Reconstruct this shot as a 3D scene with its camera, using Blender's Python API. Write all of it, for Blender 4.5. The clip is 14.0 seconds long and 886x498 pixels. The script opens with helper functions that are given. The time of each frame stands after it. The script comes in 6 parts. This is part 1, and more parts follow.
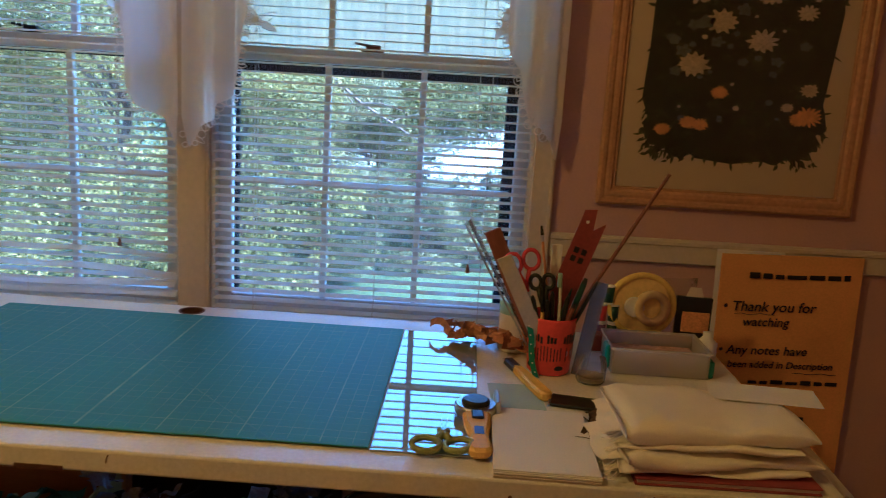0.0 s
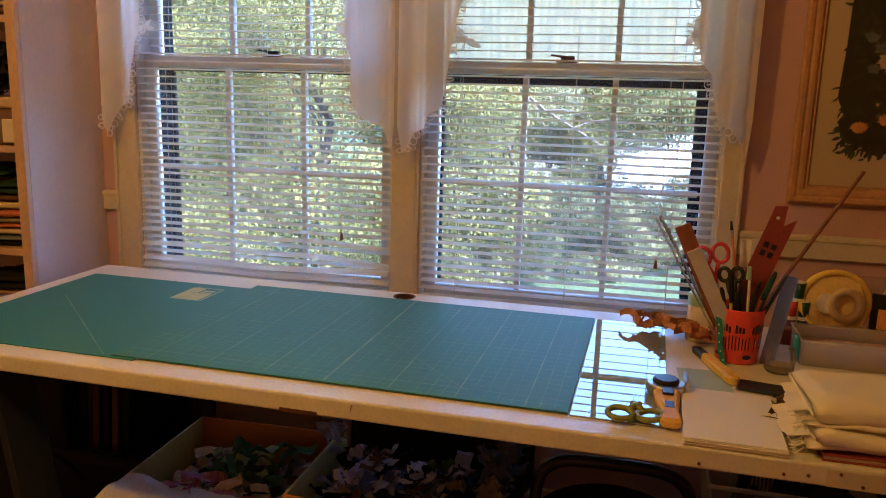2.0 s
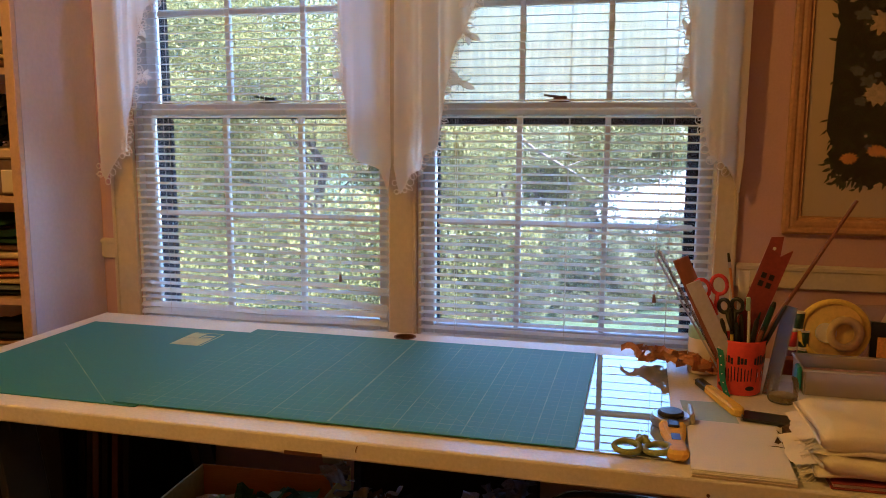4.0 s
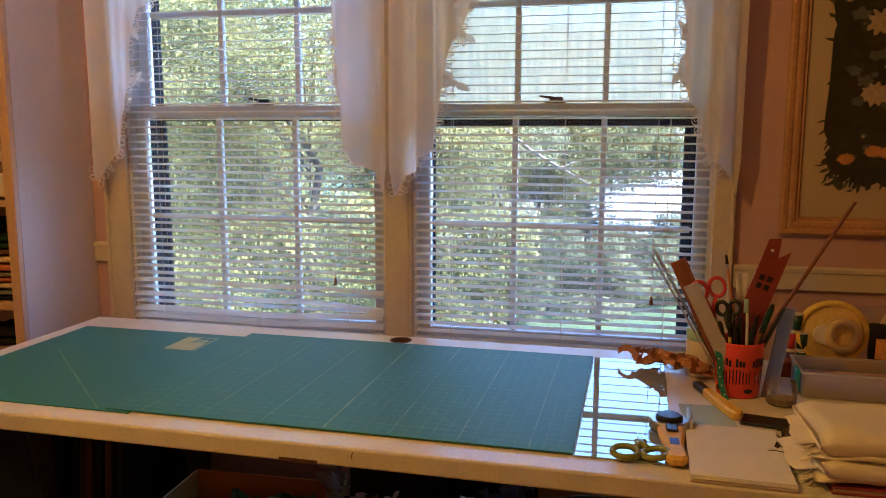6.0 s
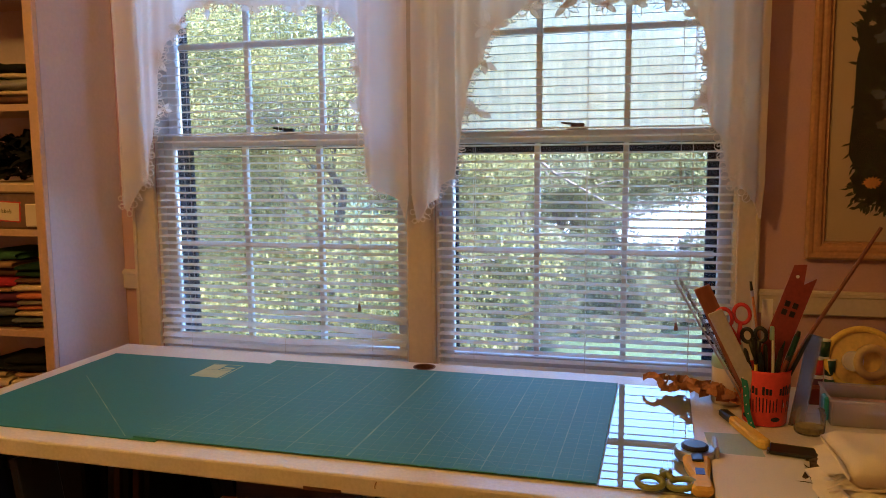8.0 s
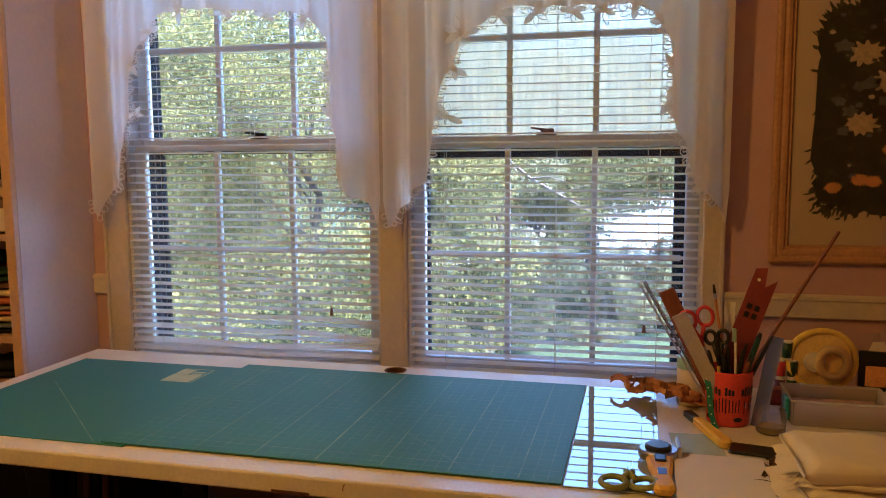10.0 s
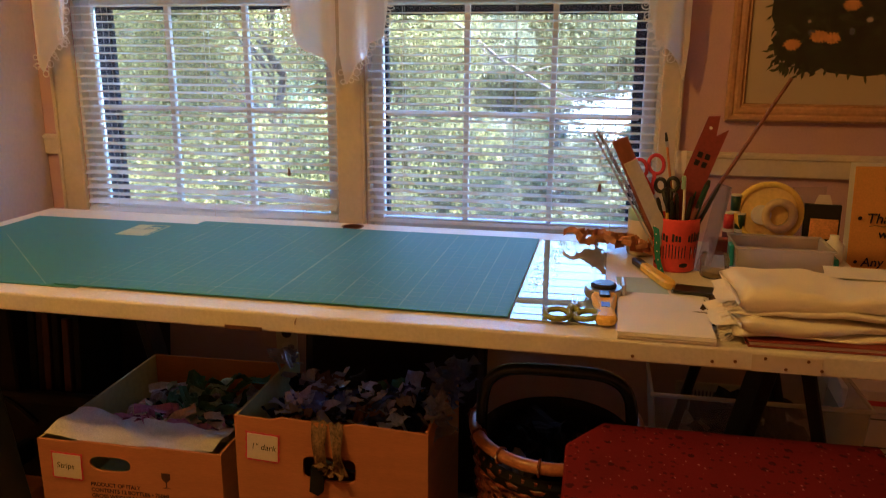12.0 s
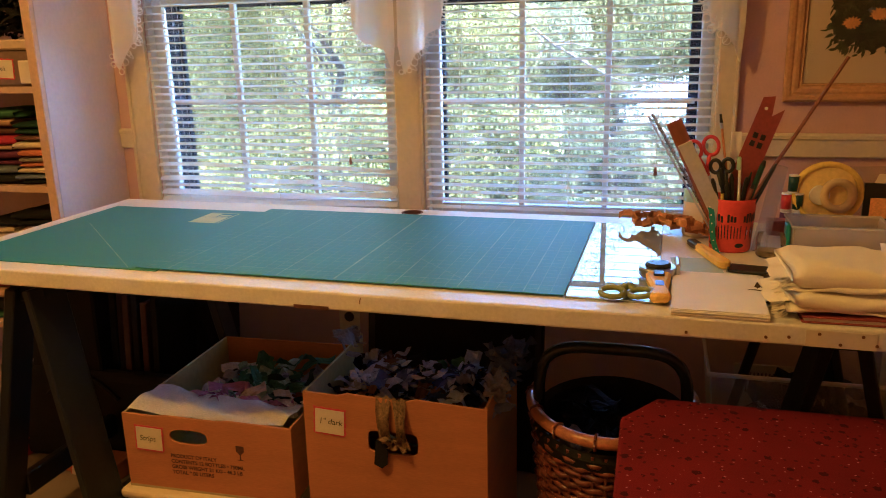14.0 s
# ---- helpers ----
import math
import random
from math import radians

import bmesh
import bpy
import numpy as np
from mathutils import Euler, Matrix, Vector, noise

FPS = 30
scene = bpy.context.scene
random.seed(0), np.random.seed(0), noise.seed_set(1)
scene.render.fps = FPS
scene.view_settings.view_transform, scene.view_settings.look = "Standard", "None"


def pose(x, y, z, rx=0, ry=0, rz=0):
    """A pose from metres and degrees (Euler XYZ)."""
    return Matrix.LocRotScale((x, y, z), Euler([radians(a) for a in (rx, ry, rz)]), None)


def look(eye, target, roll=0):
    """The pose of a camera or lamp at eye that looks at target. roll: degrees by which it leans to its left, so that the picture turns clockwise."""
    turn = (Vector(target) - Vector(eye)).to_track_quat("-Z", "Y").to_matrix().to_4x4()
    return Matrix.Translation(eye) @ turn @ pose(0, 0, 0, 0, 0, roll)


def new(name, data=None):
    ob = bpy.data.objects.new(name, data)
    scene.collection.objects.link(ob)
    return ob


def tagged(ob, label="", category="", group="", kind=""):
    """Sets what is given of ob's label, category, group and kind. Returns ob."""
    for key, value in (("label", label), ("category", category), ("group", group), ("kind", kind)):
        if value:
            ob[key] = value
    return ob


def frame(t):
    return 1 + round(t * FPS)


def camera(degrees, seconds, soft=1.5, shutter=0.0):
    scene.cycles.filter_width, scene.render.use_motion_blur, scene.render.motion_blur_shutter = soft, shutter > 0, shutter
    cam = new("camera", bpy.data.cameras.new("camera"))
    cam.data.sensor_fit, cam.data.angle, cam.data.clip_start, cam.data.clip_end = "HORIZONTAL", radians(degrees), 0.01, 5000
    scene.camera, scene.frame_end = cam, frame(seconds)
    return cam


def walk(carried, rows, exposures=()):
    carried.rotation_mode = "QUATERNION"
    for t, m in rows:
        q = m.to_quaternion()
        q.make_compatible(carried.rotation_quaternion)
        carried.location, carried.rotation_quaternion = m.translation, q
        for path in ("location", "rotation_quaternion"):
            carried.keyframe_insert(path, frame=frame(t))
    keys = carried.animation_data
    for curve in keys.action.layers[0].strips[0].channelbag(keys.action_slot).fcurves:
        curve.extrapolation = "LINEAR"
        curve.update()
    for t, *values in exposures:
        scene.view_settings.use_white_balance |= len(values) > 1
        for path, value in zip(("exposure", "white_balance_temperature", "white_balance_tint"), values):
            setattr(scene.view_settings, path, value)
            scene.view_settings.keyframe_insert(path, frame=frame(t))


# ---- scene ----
cam = camera(58.8, 14.0, soft=0.95, shutter=0.3)
PATH = [
    (0, (0.551, -2.034, 1.281), (0.533, -0.073, 0.888), 3.4),
    (0.5, (0.589, -2.112, 1.276), (0.359, -0.163, 0.887), 3.5),
    (1, (0.58, -2.155, 1.282), (0.228, -0.224, 0.9), 3.8),
    (1.5, (0.55, -2.184, 1.276), (0.104, -0.271, 0.897), 3.4),
    (2, (0.527, -2.214, 1.282), (0.067, -0.308, 0.888), 1.6),
    (2.5, (0.523, -2.239, 1.277), (0.072, -0.326, 0.906), 1.2),
    (3, (0.509, -2.241, 1.277), (0.067, -0.32, 0.934), 0.8),
    (3.5, (0.517, -2.226, 1.269), (0.059, -0.303, 0.967), 0.5),
    (4, (0.516, -2.229, 1.276), (0.066, -0.302, 0.988), 0.3),
    (6.5, (0.513, -2.212, 1.281), (0.073, -0.282, 0.994), 0.1),
    (7, (0.521, -2.218, 1.285), (0.052, -0.295, 0.999), -0.2),
    (7.5, (0.522, -2.219, 1.292), (0.023, -0.301, 1.022), -0.5),
    (8, (0.519, -2.22, 1.295), (0.017, -0.298, 1.062), -0.5),
    (10.5, (0.545, -2.232, 1.297), (0.11, -0.293, 1.073), -0.2),
    (11, (0.53, -2.224, 1.268), (0.118, -0.288, 0.977), 0.1),
    (11.5, (0.534, -2.227, 1.231), (0.181, -0.293, 0.863), 0.4),
    (12, (0.58, -2.241, 1.199), (0.215, -0.336, 0.711), 0.3),
    (12.5, (0.598, -2.255, 1.189), (0.233, -0.364, 0.649), 0.3),
    (13, (0.603, -2.289, 1.195), (0.204, -0.404, 0.659), -0.1),
    (13.5, (0.601, -2.286, 1.194), (0.143, -0.412, 0.667), -0.9),
    (14, (0.592, -2.299, 1.197), (0.086, -0.433, 0.687), -1.3),
]
EXPOSURE = [(0.0, 3.05, 3950, 5), (0.5, 3.2, 4130, 8), (1.0, 3.25, 4380, 11), (1.6, 3.33, 4790, 14), (8.0, 3.23, 4790, 14), (11.0, 3.18, 4790, 14), (11.7, 3.25, 4720, 14), (12.1, 3.65, 4760, 14), (12.6, 4.1, 4640, 13), (13.2, 4.13, 4620, 12), (14.0, 3.98, 4560, 11)]
walk(cam, [(t, look(eye, target, roll)) for t, eye, target, roll in PATH], EXPOSURE)


# ---- light ----
world = bpy.data.worlds.new("sky")
scene.world = world
world.use_nodes = True
_wn = world.node_tree.nodes
_sky = _wn.new("ShaderNodeTexSky")
_sky.sky_type, _sky.sun_disc = "NISHITA", False
_sky.sun_elevation, _sky.sun_rotation = radians(48), radians(115)
world.node_tree.links.new(_sky.outputs[0], _wn["Background"].inputs[0])
_wn["Background"].inputs[1].default_value = 0.15

sun_data = bpy.data.lights.new("sun", "SUN")
sun_data.energy, sun_data.angle, sun_data.color = 2.8, radians(0.5), (1.0, 0.94, 0.84)
sun = new("sun", sun_data)
sun.matrix_world = look((0.60 * 20, -0.28 * 20, 0.74 * 20), (0, 0, 0))

lamp_data = bpy.data.lights.new("ceiling_bulb", "POINT")
lamp_data.energy, lamp_data.shadow_soft_size, lamp_data.color = 4.4, 0.07, (1.0, 0.45, 0.045)
lamp_light = new("ceiling_bulb", lamp_data)
lamp_light.location = (-0.55, -1.75, 2.22)


# ---- materials ----
def nodes_of(m):
    m.use_nodes = True
    nt = m.node_tree
    return nt, nt.nodes, nt.links, nt.nodes["Principled BSDF"]


def surf(name, color, rough=0.6, var=0.12, scale=6.0, fine=90.0, bump=0.15, metal=0.0, spec=0.5, per_object=0.0, stretch=(1, 1, 1), dark=None):
    """Surface with two scales of tone variation, fine relief and uneven gloss, in metres."""
    m = bpy.data.materials.new(name)
    nt, N, L, b = nodes_of(m)
    tc = N.new("ShaderNodeTexCoord")
    mp = N.new("ShaderNodeMapping")
    mp.inputs["Scale"].default_value = stretch
    L.new(tc.outputs["Object"], mp.inputs[0])
    big, small = N.new("ShaderNodeTexNoise"), N.new("ShaderNodeTexNoise")
    for n, s in ((big, scale), (small, fine)):
        n.inputs["Scale"].default_value, n.inputs["Detail"].default_value = s, 5
        L.new(mp.outputs[0], n.inputs["Vector"])
    mixn = N.new("ShaderNodeMath")
    mixn.operation = "ADD"
    L.new(big.outputs[0], mixn.inputs[0])
    L.new(small.outputs[0], mixn.inputs[1])
    src = mixn.outputs[0]
    if per_object:
        oi = N.new("ShaderNodeObjectInfo")
        add = N.new("ShaderNodeMath")
        add.operation = "MULTIPLY_ADD"
        L.new(oi.outputs["Random"], add.inputs[0])
        add.inputs[1].default_value = per_object
        L.new(src, add.inputs[2])
        src = add.outputs[0]
    ramp = N.new("ShaderNodeMapRange")
    ramp.inputs[1].default_value, ramp.inputs[2].default_value = 0.6, 1.4
    L.new(src, ramp.inputs[0])
    mx = N.new("ShaderNodeMix")
    mx.data_type = "RGBA"
    lo = dark if dark else [c * (1 - 2 * var) for c in color]
    hi = color if dark else [min(1, c * (1 + var)) for c in color]
    mx.inputs[6].default_value, mx.inputs[7].default_value = (*lo, 1), (*hi, 1)
    L.new(ramp.outputs[0], mx.inputs[0])
    L.new(mx.outputs[2], b.inputs["Base Color"])
    rr = N.new("ShaderNodeMapRange")
    rr.inputs[3].default_value, rr.inputs[4].default_value = max(0.02, rough - 0.08), min(1, rough + 0.08)
    L.new(big.outputs[0], rr.inputs[0])
    L.new(rr.outputs[0], b.inputs["Roughness"])
    b.inputs["Metallic"].default_value = metal
    b.inputs["Specular IOR Level"].default_value = spec
    if bump:
        bp = N.new("ShaderNodeBump")
        bp.inputs["Strength"].default_value, bp.inputs["Distance"].default_value = bump, 0.002
        L.new(mixn.outputs[0], bp.inputs["Height"])
        L.new(bp.outputs[0], b.inputs["Normal"])
    return m


def cloth(name, color, var=0.1, translucent=0.0, weave=900.0, bump=0.2, per_object=0.0, tint=None):
    """Woven cloth: matt, fine weave, optionally letting light through."""
    m = surf(name, color, 0.9, var, 8, weave, bump, spec=0.15, per_object=per_object)
    if translucent:
        nt = m.node_tree
        N, L = nt.nodes, nt.links
        b, out = N["Principled BSDF"], N["Material Output"]
        tr, ms = N.new("ShaderNodeBsdfTranslucent"), N.new("ShaderNodeMixShader")
        tr.inputs[0].default_value = (*(tint or color), 1)
        ms.inputs[0].default_value = translucent
        L.new(b.outputs[0], ms.inputs[1])
        L.new(tr.outputs[0], ms.inputs[2])
        L.new(ms.outputs[0], out.inputs[0])
    return m


def clear(name, color=(1, 1, 1), rough=0.02, body=0.1, body_color=(0.8, 0.85, 0.85), streaks=0.0):
    """Thin clear sheet: see-through with a glossy face and a little haze; streaks adds run-down dirt."""
    m = bpy.data.materials.new(name)
    nt, N, L, b = nodes_of(m)
    out = N["Material Output"]
    tp, gl, m1, m2 = (N.new("ShaderNodeBsdfTransparent"), N.new("ShaderNodeBsdfGlossy"), N.new("ShaderNodeMixShader"), N.new("ShaderNodeMixShader"))
    tp.inputs[0].default_value = (*color, 1)
    gl.inputs["Roughness"].default_value = rough
    fr = N.new("ShaderNodeFresnel")
    fr.inputs[0].default_value = 1.45
    L.new(fr.outputs[0], m1.inputs[0])
    L.new(tp.outputs[0], m1.inputs[1])
    L.new(gl.outputs[0], m1.inputs[2])
    b.inputs["Base Color"].default_value = (*body_color, 1)
    b.inputs["Roughness"].default_value = 0.6
    tr = N.new("ShaderNodeBsdfTranslucent")
    tr.inputs[0].default_value = (*body_color, 1)
    m3 = N.new("ShaderNodeMixShader")
    m3.inputs[0].default_value = 0.6
    L.new(b.outputs[0], m3.inputs[1])
    L.new(tr.outputs[0], m3.inputs[2])
    m2.inputs[0].default_value = body
    if streaks:
        tc, mp, n, mr = N.new("ShaderNodeTexCoord"), N.new("ShaderNodeMapping"), N.new("ShaderNodeTexNoise"), N.new("ShaderNodeMapRange")
        mp.inputs["Scale"].default_value = (1, 1, 0.12)
        L.new(tc.outputs["Object"], mp.inputs[0])
        L.new(mp.outputs[0], n.inputs["Vector"])
        n.inputs["Scale"].default_value, n.inputs["Detail"].default_value = 60, 6
        mr.inputs[1].default_value, mr.inputs[2].default_value = 0.35, 0.7
        mr.inputs[3].default_value, mr.inputs[4].default_value = max(0, body - streaks), min(1, body + streaks)
        L.new(n.outputs[0], mr.inputs[0])
        L.new(mr.outputs[0], m2.inputs[0])
    L.new(m1.outputs[0], m2.inputs[1])
    L.new(m3.outputs[0], m2.inputs[2])
    L.new(m2.outputs[0], out.inputs[0])
    return m


def mat_green(name, grid):
    """Self-healing cutting mat: teal vinyl with printed inch lines in object space (x to the left from 0, y to the front from 0)."""
    m = surf(name, (0.042, 0.208, 0.198), 0.54, 0.10, 5, 260, 0.10, spec=0.5)
    nt = m.node_tree
    N, L = nt.nodes, nt.links
    b = N["Principled BSDF"]
    tc, sp = N.new("ShaderNodeTexCoord"), N.new("ShaderNodeSeparateXYZ")
    L.new(tc.outputs["Object"], sp.inputs[0])

    def math(op, a, bb=None, c=None):
        n = N.new("ShaderNodeMath")
        n.operation = op
        for i, v in enumerate((a, bb, c)):
            if v is None:
                continue
            if isinstance(v, (int, float)):
                n.inputs[i].default_value = v
            else:
                L.new(v, n.inputs[i])
        return n.outputs[0]

    def lines(coord, offset, step, width):
        v = math("PINGPONG", math("ADD", coord, offset), step / 2)
        return math("LESS_THAN", v, width / 2)
    x, y = sp.outputs[0], sp.outputs[1]
    if grid:
        fine = math("MAXIMUM", lines(x, 0.0254 * 40, 0.0254, 0.0013), lines(y, 0.0254 * 40, 0.0254, 0.0013))
        bold = math("MAXIMUM", lines(x, 0.0254 * 43, 0.127, 0.0022), lines(y, 0.305 + 0.0254 * 20, 0.254, 0.0016))
        mid = math("LESS_THAN", math("ABSOLUTE", math("ADD", x, 0.457)), 0.0022)
        diag = math("LESS_THAN", math("ABSOLUTE", math("ADD", math("ADD", x, 0.457), math("MULTIPLY", math("ADD", y, 0.30), 1.0))), 0.001)
        diag2 = math("LESS_THAN", math("ABSOLUTE", math("SUBTRACT", math("ADD", x, 0.457), math("MULTIPLY", math("ADD", y, 0.30), 1.7))), 0.001)
        dg = math("MULTIPLY", math("MAXIMUM", diag, diag2), 0.25)
        f = math("MAXIMUM", math("MAXIMUM", math("MULTIPLY", fine, 0.23), math("MULTIPLY", bold, 0.38)), math("MAXIMUM", math("MULTIPLY", mid, 0.5), dg))
        border = math("MULTIPLY", math("MULTIPLY", math("LESS_THAN", x, -0.008), math("GREATER_THAN", x, -0.906)), math("MULTIPLY", math("LESS_THAN", y, -0.008), math("GREATER_THAN", y, -0.602)))
        f = math("MULTIPLY", f, border)
    else:
        d = math("ADD", math("ADD", x, 0.418), math("MULTIPLY", math("ADD", y, 0.266), 1.097))
        f = math("MULTIPLY", math("LESS_THAN", math("ABSOLUTE", d), 0.0018), 0.55)
        inside = math("MULTIPLY", math("LESS_THAN", y, -0.22), math("GREATER_THAN", y, -0.578))
        f = math("MULTIPLY", f, inside)
    wear = N.new("ShaderNodeTexNoise")
    wear.inputs["Scale"].default_value = 14
    L.new(tc.outputs["Object"], wear.inputs["Vector"])
    wr = N.new("ShaderNodeMapRange")
    wr.inputs[1].default_value, wr.inputs[2].default_value, wr.inputs[3].default_value = 0.35, 0.65, 0.35
    L.new(wear.outputs[0], wr.inputs[0])
    f = math("MULTIPLY", f, wr.outputs[0])
    mx = N.new("ShaderNodeMix")
    mx.data_type = "RGBA"
    old = b.inputs["Base Color"].links[0].from_socket
    L.new(f, mx.inputs[0])
    L.new(old, mx.inputs[6])
    mx.inputs[7].default_value = (0.50, 0.55, 0.33, 1)
    L.new(mx.outputs[2], b.inputs["Base Color"])
    return m


PINK = surf("pink_wall_paint", (0.58, 0.375, 0.39), 0.62, 0.05, 2.5, 160, 0.25)
WHITE = surf("white_gloss_paint", (0.76, 0.73, 0.68), 0.33, 0.08, 9, 140, 0.2)
TRIMW = surf("cream_trim_paint", (0.64, 0.57, 0.47), 0.42, 0.06, 4, 80, 0.12)
SASHW = surf("white_sash_paint", (0.74, 0.76, 0.78), 0.4, 0.05, 5, 90, 0.1)
# one white shelf paint: daylight tint put into panels, lamp orange into edges
SHELFW = surf("daylight_tinted_shelf_paint", (0.66, 0.57, 0.66), 0.5, 0.05, 2.5, 80, 0.15)
SHELFE = surf("lamp_tinted_shelf_paint", (0.64, 0.44, 0.34), 0.5, 0.08, 6, 90, 0.15)
CEIL = surf("ceiling_paint", (0.75, 0.72, 0.68), 0.8, 0.04, 3, 120, 0.2)
DARKSTRIP = surf("dark_matt_strip", (0.010, 0.011, 0.014), 0.9, 0.2, 10, 120, 0.1, spec=0.1)
SLAT = cloth("white_blind_slat", (0.80, 0.84, 0.88), 0.05, 0.55, 120, 0.03, per_object=0.25, tint=(0.86, 0.91, 0.96))
SLAT.node_tree.nodes["Principled BSDF"].inputs["Specular IOR Level"].default_value = 0.4
CORD = surf("white_cord", (0.72, 0.70, 0.66), 0.8, 0.08, 60, 600, 0.1)
CARPET = surf("tan_carpet", (0.24, 0.18, 0.135), 0.95, 0.25, 5, 500, 0.6)
GLASS = clear("window_glass", body=0.015, body_color=(0.75, 0.8, 0.8))
HAZE = clear("streaked_storm_glass", body=0.74, body_color=(1.0, 0.87, 0.60), streaks=0.14)
LACE = cloth("cream_curtain_cloth", (0.86, 0.83, 0.80), 0.05, 0.62, 700, 0.15, tint=(0.97, 0.94, 0.91))
LACE_T = cloth("curtain_lace_thread", (0.88, 0.86, 0.83), 0.08, 0.78, 500, 0.4, tint=(0.97, 0.95, 0.92))
MATG = mat_green("cutting_mat_grid", True)
MATP = mat_green("cutting_mat_plain", False)
MATLAB = surf("printed_mat_label", (0.50, 0.52, 0.22), 0.5, 0.1, 20, 200, 0.05)
BRASS = surf("dull_brown_brass", (0.20, 0.09, 0.05), 0.45, 0.25, 30, 200, 0.2, metal=0.6)
BLACK = surf("black_paint", (0.007, 0.007, 0.009), 0.6, 0.3, 8, 100, 0.1, spec=0.25)
# trestle legs are black; the window's blue sheen is put into this colour
STEELB = surf("blue_black_steel", (0.010, 0.014, 0.026), 0.38, 0.2, 8, 120, 0.1, spec=0.5)
CARD = surf("brown_cardboard", (0.500, 0.198, 0.020), 0.85, 0.10, 5, 60, 0.25, stretch=(1, 1, 8))
CARDIN = surf("grey_cardboard_inside", (0.460, 0.395, 0.144), 0.9, 0.1, 5, 60, 0.25)


# ---- mesh helpers ----
def part(name, bm, material, parent=None, label="", smooth=False):
    me = bpy.data.meshes.new(name)
    bm.normal_update()
    bm.to_mesh(me)
    bm.free()
    if smooth:
        for p in me.polygons:
            p.use_smooth = True
    me.materials.append(material)
    ob = new(name, me)
    if parent is not None:
        ob.parent = parent
    if label:
        ob["label"] = label
    return ob


def thing(name, m, label, category, group=""):
    ob = new(name)
    ob.empty_display_size = 0.05
    ob.matrix_world = m
    return tagged(ob, label, category, group)


def box(bm, x0, x1, y0, y1, z0, z1, m=None, bevel=0.0, seg=1):
    vs = [bm.verts.new((x, y, z)) for x in (x0, x1) for y in (y0, y1) for z in (z0, z1)]
    fs = []
    for f in ((0, 1, 3, 2), (4, 6, 7, 5), (0, 4, 5, 1), (2, 3, 7, 6), (0, 2, 6, 4), (1, 5, 7, 3)):
        fs.append(bm.faces.new([vs[i] for i in f]))
    out = vs
    if bevel:
        es = list({e for f in fs for e in f.edges})
        r = bmesh.ops.bevel(bm, geom=es, offset=bevel, segments=seg, affect="EDGES", profile=0.5)
        out = list({v for f in r["faces"] for v in f.verts} | {v for v in vs if v.is_valid})
    if m is not None:
        bmesh.ops.transform(bm, matrix=m, verts=[v for v in out if v.is_valid])
    return bm


def boxed(x0, x1, y0, y1, z0, z1, bevel=0.003, m=None, seg=1):
    return box(bmesh.new(), x0, x1, y0, y1, z0, z1, m, bevel, seg)


def rod(bm, a, b, r0, r1=None, n=10, caps=True):
    """A tapered round bar from a to b."""
    a, b = Vector(a), Vector(b)
    r1 = r0 if r1 is None else r1
    q = (b - a).to_track_quat("Z", "Y")
    ring = []
    for p, r in ((a, r0), (b, r1)):
        ring.append([bm.verts.new(p + q @ Vector((r * math.cos(6.2832 * i / n), r * math.sin(6.2832 * i / n), 0))) for i in range(n)])
    for i in range(n):
        bm.faces.new((ring[0][i], ring[0][(i + 1) % n], ring[1][(i + 1) % n], ring[1][i]))
    if caps:
        bm.faces.new(ring[0][::-1])
        bm.faces.new(ring[1])
    return bm


def tube(bm, pts, r, n=8, closed=False):
    """A round bar bent along pts; r a number or one per point."""
    pts = [Vector(p) for p in pts]
    k = len(pts)
    rs = [r] * k if isinstance(r, (int, float)) else r
    rings = []
    up = Vector((0.13, 0.21, 1)).normalized()
    for i, p in enumerate(pts):
        d = (pts[(i + 1) % k] - pts[i - 1]) if closed else (pts[min(i + 1, k - 1)] - pts[max(i - 1, 0)])
        d.normalize()
        s = d.cross(up)
        if s.length < 0.05:
            s = d.cross(Vector((1, 0, 0)))
        s.normalize()
        w = s.cross(d)
        rings.append([bm.verts.new(p + rs[i] * (math.cos(6.2832 * j / n) * s + math.sin(6.2832 * j / n) * w)) for j in range(n)])
    for i in range(k if closed else k - 1):
        a, b = rings[i], rings[(i + 1) % k]
        for j in range(n):
            bm.faces.new((a[j], a[(j + 1) % n], b[(j + 1) % n], b[j]))
    if not closed:
        bm.faces.new(rings[0][::-1])
        bm.faces.new(rings[-1])
    return bm


def lathe(bm, prof, n=24, m=None):
    """Turn a profile of (radius, z) about z."""
    rings = [[bm.verts.new((r * math.cos(6.2832 * i / n), r * math.sin(6.2832 * i / n), z)) for i in range(n)] for r, z in prof]
    for a, b in zip(rings, rings[1:]):
        for i in range(n):
            bm.faces.new((a[i], a[(i + 1) % n], b[(i + 1) % n], b[i]))
    if m is not None:
        bmesh.ops.transform(bm, matrix=m, verts=[v for r in rings for v in r])
    return bm


def slab(outline, z0, z1, bm=None, m=None):
    """A flat plate with the given outline of (x, y)."""
    bm = bm or bmesh.new()
    a = [bm.verts.new((x, y, z0)) for x, y in outline]
    b = [bm.verts.new((x, y, z1)) for x, y in outline]
    k = len(outline)
    bm.faces.new(a[::-1])
    bm.faces.new(b)
    for i in range(k):
        bm.faces.new((a[i], a[(i + 1) % k], b[(i + 1) % k], b[i]))
    if m is not None:
        bmesh.ops.transform(bm, matrix=m, verts=a + b)
    return bm


def setting(name, bm, material, label, category, parent=None):
    ob = part(name, bm, material, parent)
    return tagged(ob, label, category, kind="structure")


TABLE_Z = 0.74
TABLE = pose(0.457, -0.315, TABLE_Z, 0, 0, -1.1)


def on_table(x, y, z=0.0, rz=0.0, rx=0.0, ry=0.0):
    return TABLE @ pose(x, y, z, rx, ry, rz)


